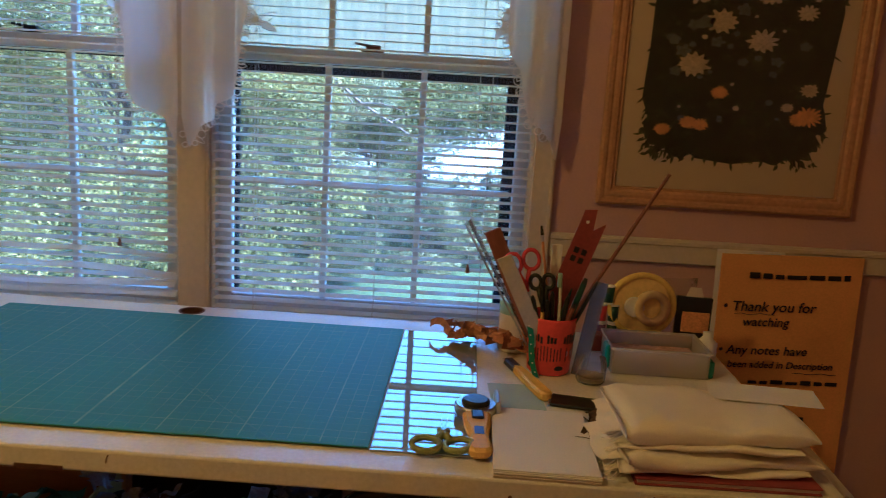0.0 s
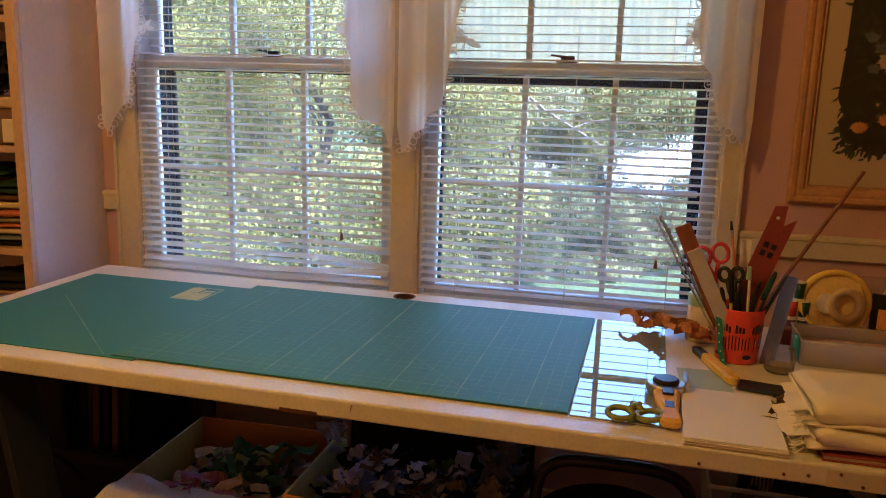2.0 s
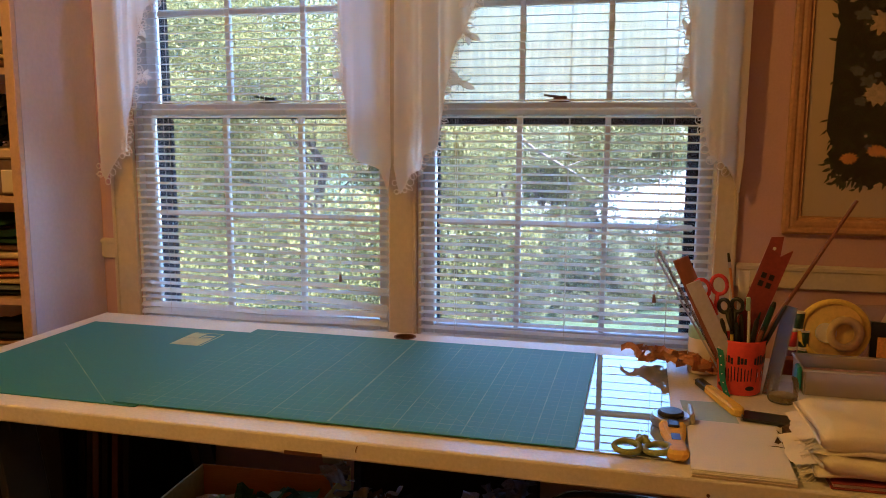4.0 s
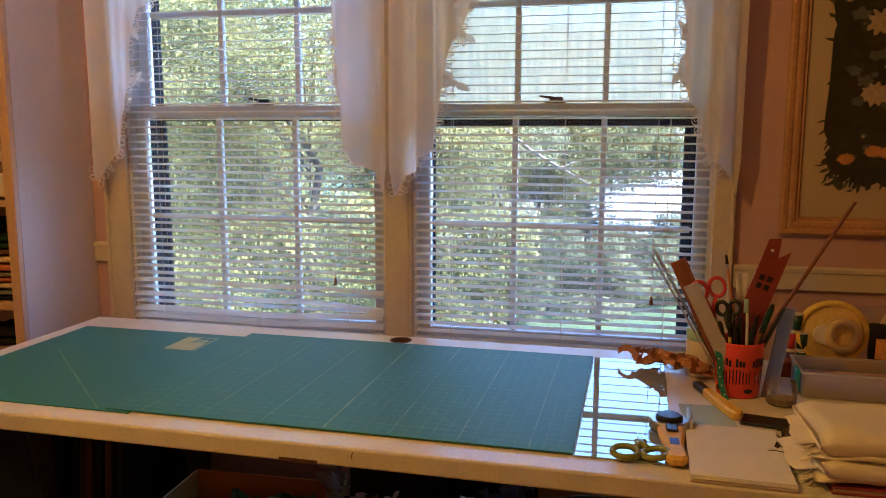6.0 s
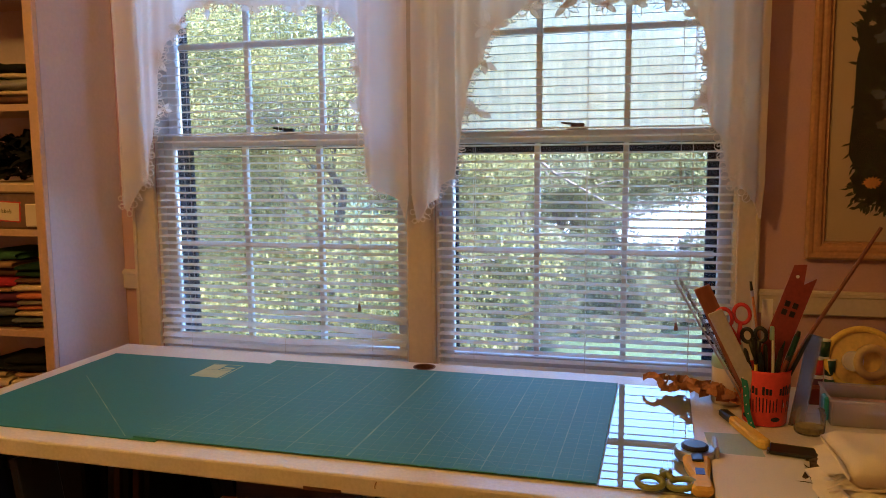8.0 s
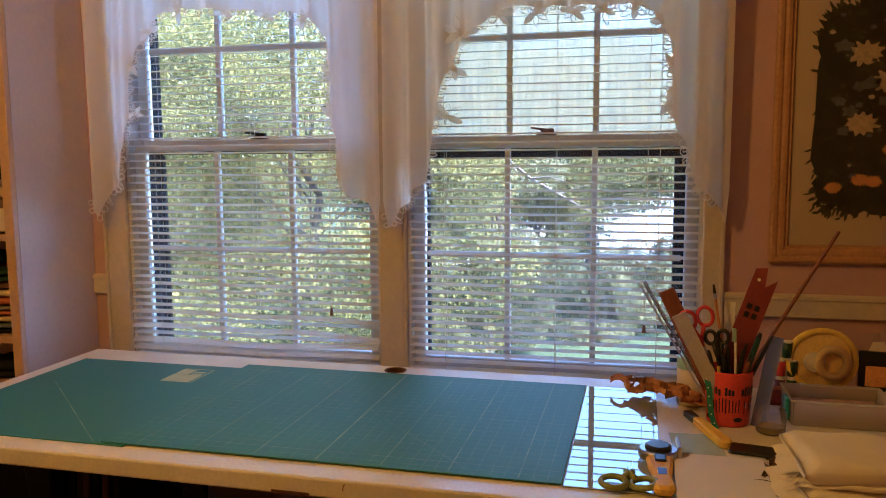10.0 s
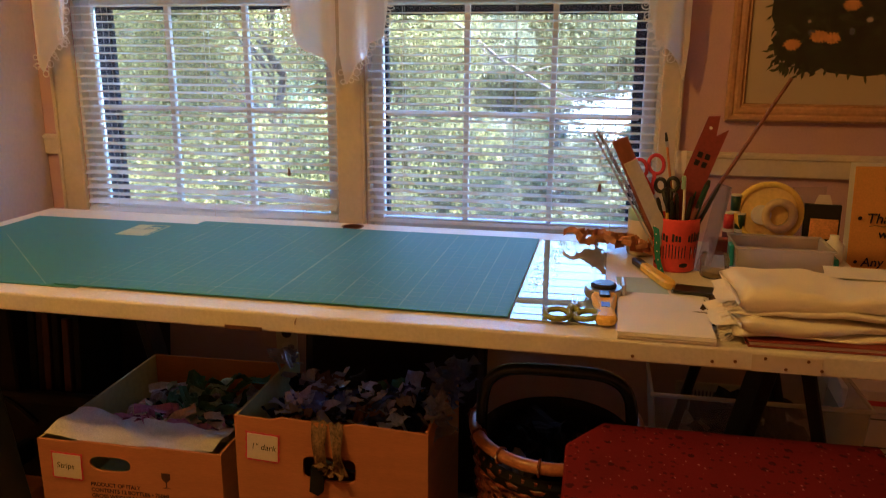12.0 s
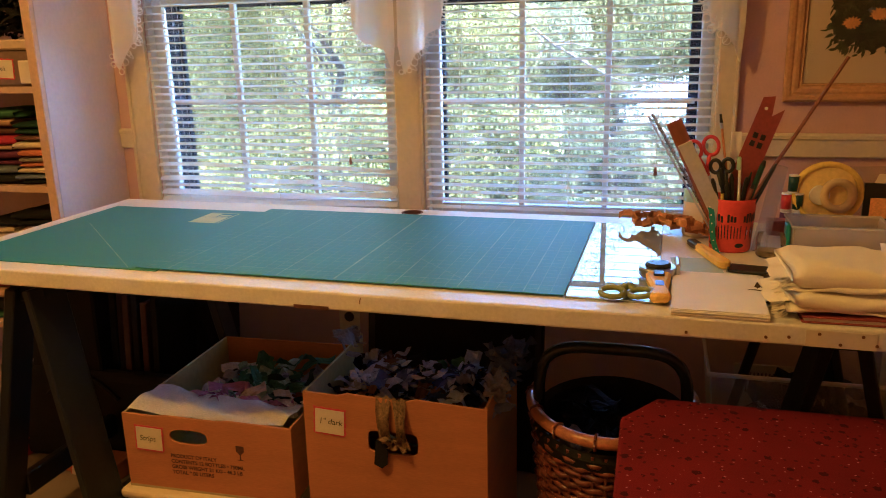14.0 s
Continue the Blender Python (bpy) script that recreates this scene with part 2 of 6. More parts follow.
# ---- the room ----
WIN = ((-1.010, -0.166), (-0.082, 0.750))
WZ0, WZ1 = 0.648, 1.985
XW, XE, YS, ZC = -2.6, 2.3, -3.7, 2.45

setting("floor", boxed(XW - 0.15, XE + 0.15, YS - 0.15, 0.16, -0.1, 0.0, 0), CARPET, "tan carpeted floor of a sewing room", "floor")
setting("ceiling", boxed(XW - 0.15, XE + 0.15, YS - 0.15, 0.16, ZC, ZC + 0.12, 0), CEIL, "plain white painted ceiling", "ceiling")
bm = bmesh.new()
box(bm, XW - 0.15, XE + 0.15, 0, 0.16, 0, WZ0)
box(bm, XW - 0.15, XE + 0.15, 0, 0.16, WZ1, ZC)
box(bm, XW - 0.15, WIN[0][0], 0, 0.16, WZ0, WZ1)
box(bm, WIN[0][1], WIN[1][0], 0, 0.16, WZ0, WZ1)
box(bm, WIN[1][1], XE + 0.15, 0, 0.16, WZ0, WZ1)
setting("wall_north", bm, PINK, "pink painted wall with two sash windows", "wall")
setting("wall_west", boxed(XW - 0.15, XW, YS, 0, 0, ZC, 0), PINK, "plain pink painted wall", "wall")
setting("wall_east", boxed(XE, XE + 0.15, YS, 0, 0, ZC, 0), PINK, "plain pink painted wall", "wall")
setting("wall_south", boxed(XW - 0.15, XE + 0.15, YS - 0.15, YS, 0, ZC, 0), PINK, "plain pink painted wall", "wall")

# window casings: flat boards with a raised outer bead
for x0, x1, bead in ((-1.090, -1.010, -1.090), (-0.166, -0.082, None), (0.750, 0.806, 0.806)):
    bm = boxed(x0, x1, -0.018, -0.0005, WZ0 - 0.02, WZ1 + 0.075, 0.003)
    if bead is None:
        box(bm, -0.097, -0.0915, -0.0215, -0.0182, WZ0 - 0.02, WZ1)
    else:
        s = 0.012 if bead < 0 else -0.012
        box(bm, min(bead, bead + s), max(bead, bead + s), -0.026, -0.0182, WZ0 - 0.02, WZ1 + 0.075, bevel=0.003)
    setting("window_casing_trim", bm, TRIMW, "cream painted window casing board", "trim")
setting("window_head_trim", boxed(-1.0905, 0.8065, -0.022, -0.0005, WZ1 + 0.076, WZ1 + 0.16, 0.003), TRIMW, "cream painted board over the windows", "trim")
setting("window_stool_trim", boxed(-1.10, 0.815, -0.05, -0.0005, WZ0 - 0.045, WZ0 - 0.021, 0.004), TRIMW, "cream painted window stool behind the table", "trim")
for x0, x1 in ((-1.143, -1.0915), (0.8075, XE)):
    bm = boxed(x0, x1, -0.016, -0.0005, 0.874, 0.938, 0.003)
    box(bm, x0, x1, -0.020, -0.0165, 0.922, 0.934, bevel=0.0015)
    setting("chair_rail_trim", bm, TRIMW, "cream painted chair rail along the pink wall", "trim")
for x0, x1 in ((XW, XE),):
    setting("baseboard", boxed(x0, x1, -0.014, -0.0005, 0.002, 0.11, 0.003), TRIMW, "cream painted baseboard", "baseboard")


def sash(parent, name, x0, x1, z0, z1, y, top, bot, glass, stile=0.034):
    """One sash: stiles, rails, two upright and one level glazing bar, six panes."""
    d = 0.030
    s = part(name, boxed(x0, x0 + stile, y, y + d, z0, z1, 0.003), SASHW, parent)
    part("stile", boxed(x1 - stile, x1, y, y + d, z0, z1, 0.003), SASHW, s)
    part("rail", boxed(x0 + stile + 0.0005, x1 - stile - 0.0005, y, y + d, z1 - top, z1, 0.003), SASHW, s)
    part("rail", boxed(x0 + stile + 0.0005, x1 - stile - 0.0005, y, y + d, z0, z0 + bot, 0.003), SASHW, s)
    gx0, gx1, gz0, gz1 = x0 + stile, x1 - stile, z0 + bot, z1 - top
    w, h, bar = (gx1 - gx0) / 3, (gz1 - gz0) / 2, 0.008
    for i in (1, 2):
        part("glazing_bar", boxed(gx0 + i * w - bar, gx0 + i * w + bar, y + 0.004, y + d - 0.006, gz0 + 0.0005, gz1 - 0.0005, 0.002), SASHW, s)
    for i in range(3):
        part("glazing_bar", boxed(gx0 + i * w + bar + 0.0003, gx0 + (i + 1) * w - bar - 0.0003, y + 0.005, y + d - 0.006, gz0 + h - bar, gz0 + h + bar, 0.002), SASHW, s)
        for j in range(2):
            bm = boxed(gx0 + i * w + bar * 0.5, gx0 + (i + 1) * w - bar * 0.5, y + 0.015, y + 0.018, gz0 + j * h + bar * 0.5, gz0 + (j + 1) * h - bar * 0.5, 0)
            p = part("pane", bm, glass, s)
            p.visible_shadow = False
    return s


for k, (x0, x1) in enumerate(WIN):
    w = new("window_%d" % (k + 1))
    tagged(w, "white double-hung sash window with six panes in each sash", "window", kind="structure")
    f = part("window_frame", boxed(x0, x0 + 0.010, 0.0, 0.085, WZ0, WZ1, 0), SASHW, w)
    part("window_frame", boxed(x1 - 0.010, x1, 0.0, 0.085, WZ0, WZ1, 0), SASHW, w)
    part("window_frame", boxed(x0 + 0.011, x1 - 0.011, 0.0, 0.16, WZ1 - 0.012, WZ1, 0), SASHW, w)
    part("window_sill", boxed(x0 + 0.011, x1 - 0.011, 0.0, 0.20, WZ0 - 0.0, WZ0 + 0.012, 0.003), SASHW, w)
    # dark strips outside the sashes
    part("storm_track", boxed(x0, x0 + 0.014, 0.0855, 0.19, WZ0, WZ1, 0), DARKSTRIP, w, "dark strip beyond the sash")
    part("storm_track", boxed(x1 - 0.014, x1, 0.0855, 0.19, WZ0, WZ1, 0), DARKSTRIP, w, "dark strip beyond the sash")
    part("storm_track", boxed(x0 + 0.0145, x0 + 0.026, 0.165, 0.185, WZ0 + 0.02, 1.320, 0.002), DARKSTRIP, w, "dark strip beyond the sash")
    reach, drop = ((0.030, 0.022), (0.068, 0.040))[k]
    part("storm_track", boxed(x1 - reach, x1 - 0.0145, 0.165, 0.185, WZ0 + 0.02, 1.345, 0.002), DARKSTRIP, w, "dark strip beyond the sash")
    part("storm_track", boxed(x0 + 0.0145, x1 - reach - 0.0005, 0.165, 0.185, 1.345 - drop, 1.345, 0.002), DARKSTRIP, w, "dark strip beyond the sash")
    sash(w, "lower_sash", x0 + 0.0105, x1 - 0.0105, WZ0 + 0.0125, 1.368, 0.030, 0.036, 0.050, GLASS)
    up = sash(w, "upper_sash", x0 + 0.0105, x1 - 0.0105, 1.332, WZ1 - 0.0125, 0.064, 0.040, 0.034, GLASS)
    if k == 1:
        hz = part("storm_pane", boxed(x0 + 0.015, x1 - 0.015, 0.150, 0.153, 1.362, WZ1 - 0.02, 0), HAZE, w, "dirty streaked storm pane, clouded white")
        hz.visible_shadow = False
    # sash lock on the meeting rail
    xm = -0.564 if k == 0 else 0.322
    bm = boxed(xm - 0.030, xm + 0.028, 0.028, 0.056, 1.3685, 1.374, 0.002)
    box(bm, xm - 0.018, xm + 0.020, 0.034, 0.050, 1.374, 1.386, bevel=0.003)
    rod(bm, (xm - 0.005, 0.04, 1.383), (xm - 0.045, 0.032, 1.388), 0.004, 0.003, 6)
    part("sash_lock", bm, BLACK if k == 0 else BRASS, w, "dark metal sash lock")


# ---- blinds ----
def blind(x0, x1, cords, bent):
    b = thing("window_blind", pose(0, 0, 0), "white slatted window blind hanging open in the window" if not bent else
              "white slatted window blind with a few bent slats at the bottom", "blind", "window blinds")
    L = x1 - x0
    bm = bmesh.new()
    nx, prof = 6, ((-0.0125, 0.0), (-0.006, 0.0008), (0.0, 0.0011), (0.006, 0.0008), (0.0125, 0.0))
    for i in range(nx + 1):
        for y, z in prof:
            bm.verts.new((-L / 2 + L * i / nx, y, z))
    bm.verts.ensure_lookup_table()
    for i in range(nx):
        for j in range(4):
            o = i * 5 + j
            bm.faces.new([bm.verts[q] for q in (o, o + 5, o + 6, o + 1)])
    me = bpy.data.meshes.new("slat")
    bm.to_mesh(me)
    bm.free()
    for p in me.polygons:
        p.use_smooth = True
    me.materials.append(SLAT)
    z, i = WZ0 + 0.034, 0
    rnd = random.Random(5 + int(bent))
    while z < WZ1 - 0.045:
        s = new("slat", me)
        s.parent = b
        dz, tilt = 0.0, rnd.uniform(-2.0, 2.0) + (13.5 if bent else 12.0)
        ry = rnd.uniform(-0.05, 0.05)
        if not (bent and i in (1, 2, 4, 6)):
            s.matrix_basis = pose((x0 + x1) / 2, 0.003, z + dz, tilt, ry, 0)
        else:
            s.data = bent_slat(L, 0.20 + 0.03 * (i % 3), {1: 0.006, 2: 0.016, 4: -0.020, 6: -0.012}[i])
            s.matrix_basis = pose((x0 + x1) / 2, -0.004, z, 40 - 3 * i, ry, 0)
        z += PITCH
        i += 1
    part("bottom_rail", boxed(x0, x1, -0.012, 0.014, WZ0 + 0.0125, WZ0 + 0.024, 0.003), SLAT, b)
    part("head_rail", boxed(x0, x1, -0.014, 0.018, WZ1 - 0.040, WZ1 - 0.0125, 0.002), SLAT, b)
    for xc in (x0 + 0.11, (x0 + x1) / 2 + 0.02, x1 - 0.11):
        bm = bmesh.new()
        for y in (-0.0135, 0.0165):
            rod(bm, (xc, y, WZ0 + 0.02), (xc, y, WZ1 - 0.03), 0.0007, n=5)
        part("ladder_cord", bm, CORD, b)
    for xc, zt in cords:
        bm = rod(bmesh.new(), (xc, -0.020, zt), (xc + 0.004, -0.017, WZ1 - 0.03), 0.0009, n=5)
        c = part("pull_cord", bm, CORD, b)
        part("tassel", lathe(bmesh.new(), ((0.001, 0.024), (0.0035, 0.02), (0.006, 0.002), (0.0055, 0), (0.0, 0)), 8, pose(xc, -0.020, zt - 0.022)), BRASS, c, "small brown tassel")


def bent_slat(L, reach, lift):
    bm = bmesh.new()
    n = 16
    rows = []
    for i in range(n + 1):
        u = i / n
        x = -L / 2 + L * u
        d = max(0.0, x - (L / 2 - 0.27))
        z = lift * min(1, d / reach) + 0.004 * math.sin(u * 9)
        rows.append([bm.verts.new((x, y - 0.3 * abs(z), z + h)) for y, h in ((-0.0125, 0), (0, 0.003), (0.0125, 0))])
    for a, b in zip(rows, rows[1:]):
        for j in range(2):
            bm.faces.new((a[j], b[j], b[j + 1], a[j + 1]))
    me = bpy.data.meshes.new("slat")
    bm.to_mesh(me)
    bm.free()
    me.materials.append(SLAT)
    return me


PITCH = 0.0230
blind(-1.008, -0.171, ((-0.318, 0.855),), True)
blind(-0.076, 0.744, ((0.600, 0.84),), False)


# ---- the work table: a painted door on trestles ----
def plate_with_hole(x0, x1, y0, y1, z0, z1, hx, hy, hr, n=24):
    bm = bmesh.new()
    loops = []
    for z in (z0, z1):
        outer = [bm.verts.new((x, y, z)) for x, y in ((x0, y0), (x1, y0), (x1, y1), (x0, y1))]
        inner = [bm.verts.new((hx + hr * math.cos(6.2832 * i / n), hy + hr * math.sin(6.2832 * i / n), z)) for i in range(n)]
        es = [bm.edges.new((v[i], v[(i + 1) % len(v)])) for v in (outer, inner) for i in range(len(v))]
        bmesh.ops.triangle_fill(bm, edges=es, use_beauty=True)
        loops.append((outer, inner))
    for i in range(4):
        bm.faces.new((loops[0][0][i], loops[0][0][(i + 1) % 4], loops[1][0][(i + 1) % 4], loops[1][0][i]))
    for i in range(n):
        bm.faces.new((loops[0][1][(i + 1) % n], loops[0][1][i], loops[1][1][i], loops[1][1][(i + 1) % n]))
    bmesh.ops.recalc_face_normals(bm, faces=bm.faces)
    return bm


TX0, TX1, TY0, TY1 = -1.462, 0.700, -0.672, 0.090
table = thing("door_table", TABLE, "white painted door laid flat as a work table on trestles", "table")
top = part("door_slab", plate_with_hole(TX0, TX1, TY0, TY1, -0.036, 0.0, -0.505, 0.046, 0.026), WHITE, table)
bv = top.modifiers.new("edge", "BEVEL")
bv.width, bv.segments, bv.angle_limit = 0.004, 2, radians(50)
bm = lathe(bmesh.new(), ((0.0255, -0.030), (0.0255, 0.0012), (0.030, 0.0016), (0.030, 0.0004)), 24, pose(-0.505, 0.046, 0))
part("lock_ring", bm, BRASS, top, "worn brown lock hole ring")
part("latch_plate", boxed(-0.513, -0.440, TY0 - 0.0012, TY0 - 0.0002, -0.0355, -0.0285, 0), BRASS, top, "brown latch plate in the door edge")
hinge = boxed(0.400, 0.505, TY0 - 0.0012, TY0 - 0.0002, -0.0345, -0.006, 0.0004)
part("hinge_leaf", hinge, TRIMW, top, "painted-over hinge leaf with screw holes")
for x, z in ((0.42, -0.012), (0.452, -0.028), (0.484, -0.012), (0.505, -0.026), (0.375, -0.021), (0.215, -0.026), (0.34, -0.024)):
    part("screw_hole", rod(bmesh.new(), (x, TY0 - 0.0020, z), (x, TY0 + 0.002, z), 0.0028, n=8), BRASS, top)
part("paint_crack", tube(bmesh.new(), [(-0.372 - 0.0035 * math.sin(i * 0.5), TY0 - 0.0008, -0.006 - 0.0032 * i) for i in range(5)], 0.0009, 5), BRASS, top)

mat2 = tagged(part("cutting_mat", boxed(-0.55, 0.0, -0.588, 0.0, 0.0003, 0.0027, 0.0006), MATP), "plain teal self-healing cutting mat on the table", "cutting mat", "cutting mats")
mat2.matrix_world = on_table(-0.858, -0.030)
for x0, x1, y0, y1 in ((-0.205, -0.125, -0.158, -0.092), (-0.205, -0.165, -0.090, -0.045), (-0.160, -0.128, -0.074, -0.062), (-0.160, -0.128, -0.090, -0.080), (-0.120, -0.117, -0.158, -0.042), (-0.205, -0.117, -0.041, -0.038)):
    part("printed_label", boxed(x0, x1, y0, y1, 0.0028, 0.0030, 0), MATLAB, mat2, "yellow printed label")
mat1 = tagged(part("cutting_mat", boxed(-0.914, 0.0, -0.61, 0.0, 0.0028, 0.0054, 0.0006), MATG), "teal cutting mat printed with worn yellowish grid lines", "cutting mat", "cutting mats")
mat1.matrix_world = on_table(0, 0)


def trestle(m, label, h, spread_x, spread_y, material, brace, half=0.032):
    t = thing("trestle", m, label, "trestle", "trestles under the table")
    part("top_bar", boxed(-0.045, 0.045, -spread_y - 0.02, spread_y + 0.02, h - 0.055, h, 0.004), material, t)
    for sx in (-1, 1):
        for sy in (-1, 1):
            a, b = Vector((sx * 0.03, sy * spread_y, h - 0.02)), Vector((sx * spread_x, sy * (spread_y + 0.03), 0))
            q = (b - a)
            bm = boxed(-half, half, -0.012, 0.012, 0, q.length, 0.003)
            bmesh.ops.transform(bm, matrix=Matrix.Translation(a) @ q.to_track_quat("Z", "Y").to_matrix().to_4x4(), verts=bm.verts)
            part("leg", bm, material, t)
    for sx in (-1, 1):
        f = brace
        x = sx * (0.03 + (spread_x - 0.03) * f)
        part("brace", boxed(x - 0.012, x + 0.012, -spread_y + 0.02, spread_y - 0.02, h * (1 - f) - 0.03, h * (1 - f) + 0.03, 0.003), material, t)
    return t


trestle(on_table(-1.205, -0.30, -TABLE_Z, 0), "black steel trestle under the table end, window's blue sheen in its colour", TABLE_Z - 0.037, 0.17, 0.30, STEELB, 0.8, 0.046)
trestle(on_table(0.49, -0.25, -TABLE_Z, 0), "black wooden trestle standing under the table end", TABLE_Z - 0.037, 0.19, 0.26, BLACK, 0.7, 0.036)


# ---- bookcase ----
BX1, BY0 = -1.143, -0.322
bc = thing("bookcase", pose(BX1, -0.002, 0), "tall white-painted built-in bookcase full of folded cloth", "bookcase")
part("side_panel", boxed(-0.020, 0.0, BY0, 0.0, 0.0, 2.30, 0.002), SHELFW, bc)
part("side_panel", boxed(-1.02, -1.0, BY0, 0.0, 0.0, 2.30, 0.002), SHELFW, bc)
part("back_panel", boxed(-0.9995, -0.0205, -0.012, 0.0, 0.0, 2.30, 0), SHELFW, bc)
part("top_panel", boxed(-0.9995, -0.0205, BY0, -0.0125, 2.28, 2.30, 0), SHELFW, bc)
part("face_stile", boxed(-0.030, 0.002, BY0 - 0.020, BY0 - 0.0005, 0.0, 2.30, 0.002), SHELFE, bc, "front edge board of the bookcase")
SHELVES = (0.10, 0.34, 0.575, 0.795, 1.095, 1.455, 1.80)
for z in SHELVES:
    part("shelf", boxed(-0.9995, -0.0205, BY0, -0.0125, z - 0.020, z, 0.001), SHELFE, bc)


# ---- outside ----
def leafmat(name, color, yellow):
    m = bpy.data.materials.new(name)
    nt, N, L, b = nodes_of(m)
    g = N.new("ShaderNodeNewGeometry")
    # clump noise and leaf chance blend a shaded leaf tone into a sunlit one
    mx = N.new("ShaderNodeMix")
    mx.data_type = "RGBA"
    mx.inputs[6].default_value, mx.inputs[7].default_value = (*color, 1), (*yellow, 1)
    tc, nz, mr, ad = N.new("ShaderNodeTexCoord"), N.new("ShaderNodeTexNoise"), N.new("ShaderNodeMapRange"), N.new("ShaderNodeMath")
    nz.inputs["Scale"].default_value, nz.inputs["Detail"].default_value = 1.6, 3
    L.new(tc.outputs["Object"], nz.inputs["Vector"])
    mr.inputs[1].default_value, mr.inputs[2].default_value, mr.inputs[3].default_value, mr.inputs[4].default_value = 0.35, 0.65, -0.15, 0.55
    L.new(nz.outputs[0], mr.inputs[0])
    ad.use_clamp = True
    L.new(mr.outputs[0], ad.inputs[0])
    sc = N.new("ShaderNodeMath")
    sc.operation, sc.inputs[1].default_value = "MULTIPLY", 0.55
    L.new(g.outputs["Random Per Island"], sc.inputs[0])
    L.new(sc.outputs[0], ad.inputs[1])
    L.new(ad.outputs[0], mx.inputs[0])
    L.new(mx.outputs[2], b.inputs["Base Color"])
    b.inputs["Roughness"].default_value = 0.55
    b.inputs["Specular IOR Level"].default_value = 0.25
    tr, ms = N.new("ShaderNodeBsdfTranslucent"), N.new("ShaderNodeMixShader")
    L.new(mx.outputs[2], tr.inputs[0])
    ms.inputs[0].default_value = 0.4
    L.new(b.outputs[0], ms.inputs[1])
    L.new(tr.outputs[0], ms.inputs[2])
    L.new(ms.outputs[0], N["Material Output"].inputs[0])
    return m


LEAF_Y = leafmat("yellow_green_leaves", (0.050, 0.064, 0.022), (0.50, 0.43, 0.14))
LEAF_G = leafmat("green_leaves", (0.036, 0.046, 0.022), (0.40, 0.36, 0.14))
LEAF_D = leafmat("dark_shrub_leaves", (0.046, 0.054, 0.030), (0.42, 0.39, 0.20))
BARK = surf("grey_brown_bark", (0.17, 0.13, 0.10), 0.9, 0.3, 8, 60, 0.8, stretch=(1, 1, 0.3))
GRASS = surf("lawn", (0.060, 0.085, 0.030), 0.95, 0.3, 1.2, 40, 0.8)
DRIVE = surf("pale_concrete_drive", (0.80, 0.78, 0.74), 0.9, 0.08, 2, 60, 0.3)

setting("ground", boxed(-400, 400, 0.17, 800, -1.2, -0.70, 0), GRASS, "green lawn outside the windows", "ground")
setting("driveway", boxed(-3.0, 24.0, 12.4, 46.0, -0.6995, -0.68, 0.01), DRIVE, "pale sunlit concrete driveway beyond the lawn", "driveway")


def leaves(name, clumps, count, size, material, parent, rng, label=""):
    """Many small bent leaves scattered in uneven clumps (centre, radius)."""
    c = np.array([k[0] for k in clumps])
    r = np.array([k[1] for k in clumps])
    pick = rng.choice(len(clumps), count, p=r ** 2 / (r ** 2).sum())
    d = rng.normal(size=(count, 3))
    d /= np.linalg.norm(d, axis=1)[:, None]
    p = c[pick] + d * (r[pick] * rng.uniform(0.35, 1.0, count) ** 0.5)[:, None] * np.array((1, 1, 0.8))
    a = rng.normal(size=(count, 3)) + np.array((0, 0, -0.4))
    a /= np.linalg.norm(a, axis=1)[:, None]
    b = np.cross(a, rng.normal(size=(count, 3)))
    b /= np.linalg.norm(b, axis=1)[:, None]
    n = np.cross(a, b)
    s = size * rng.uniform(0.6, 1.35, count)[:, None]
    v = np.empty((count, 4, 3))
    v[:, 0], v[:, 2] = p - a * s, p + a * s
    v[:, 1], v[:, 3] = p + b * s * 0.42 + n * s * 0.15, p - b * s * 0.42 + n * s * 0.15
    me = bpy.data.meshes.new(name)
    idx = np.arange(count * 4).reshape(-1, 4)
    f = np.concatenate((idx[:, [0, 1, 2]], idx[:, [0, 2, 3]]))
    me.from_pydata(v.reshape(-1, 3).tolist(), [], f.tolist())
    me.materials.append(material)
    ob = new(name, me)
    ob.parent = parent
    if label:
        ob["label"] = label
    return ob


def tree(x, y, h, spread, count, size, material, seed, label, trunk=0.10, low=0.25, name="tree", ground=-0.70):
    rng = np.random.default_rng(seed)
    rnd = random.Random(seed)
    t = thing(name, pose(x, y, ground), label, name, "trees and shrubs outside")
    bm = bmesh.new()
    tube(bm, [(rnd.uniform(-0.06, 0.06) * i, rnd.uniform(-0.06, 0.06) * i, h * 0.8 * i / 5) for i in range(6)], [trunk * (1 - 0.16 * i) for i in range(6)], 9)
    clumps = []
    for i in range(40 if name == "tree" else 22):
        u = rnd.uniform(low, 1.0)
        ang = rnd.uniform(0, 6.283)
        rr = spread * (0.35 + 0.65 * math.sin(min(1, (u - low) / (1 - low) * 0.8 + 0.2) * 3.0)) * rnd.uniform(0.35, 1.0)
        p = Vector((math.cos(ang) * rr, math.sin(ang) * rr, h * u))
        s = Vector((0, 0, h * max(0.12, u * 0.62)))
        mid = s.lerp(p, 0.5) + Vector((0, 0, 0.06 * h))
        tube(bm, [s, mid, p], [trunk * 0.15, trunk * 0.08, trunk * 0.03], 6)
        clumps.append((tuple(p), spread * rnd.uniform(0.22, 0.42)))
    part("trunk", bm, BARK, t)
    leaves("crown", clumps, count, size, material, t, rng)
    return t


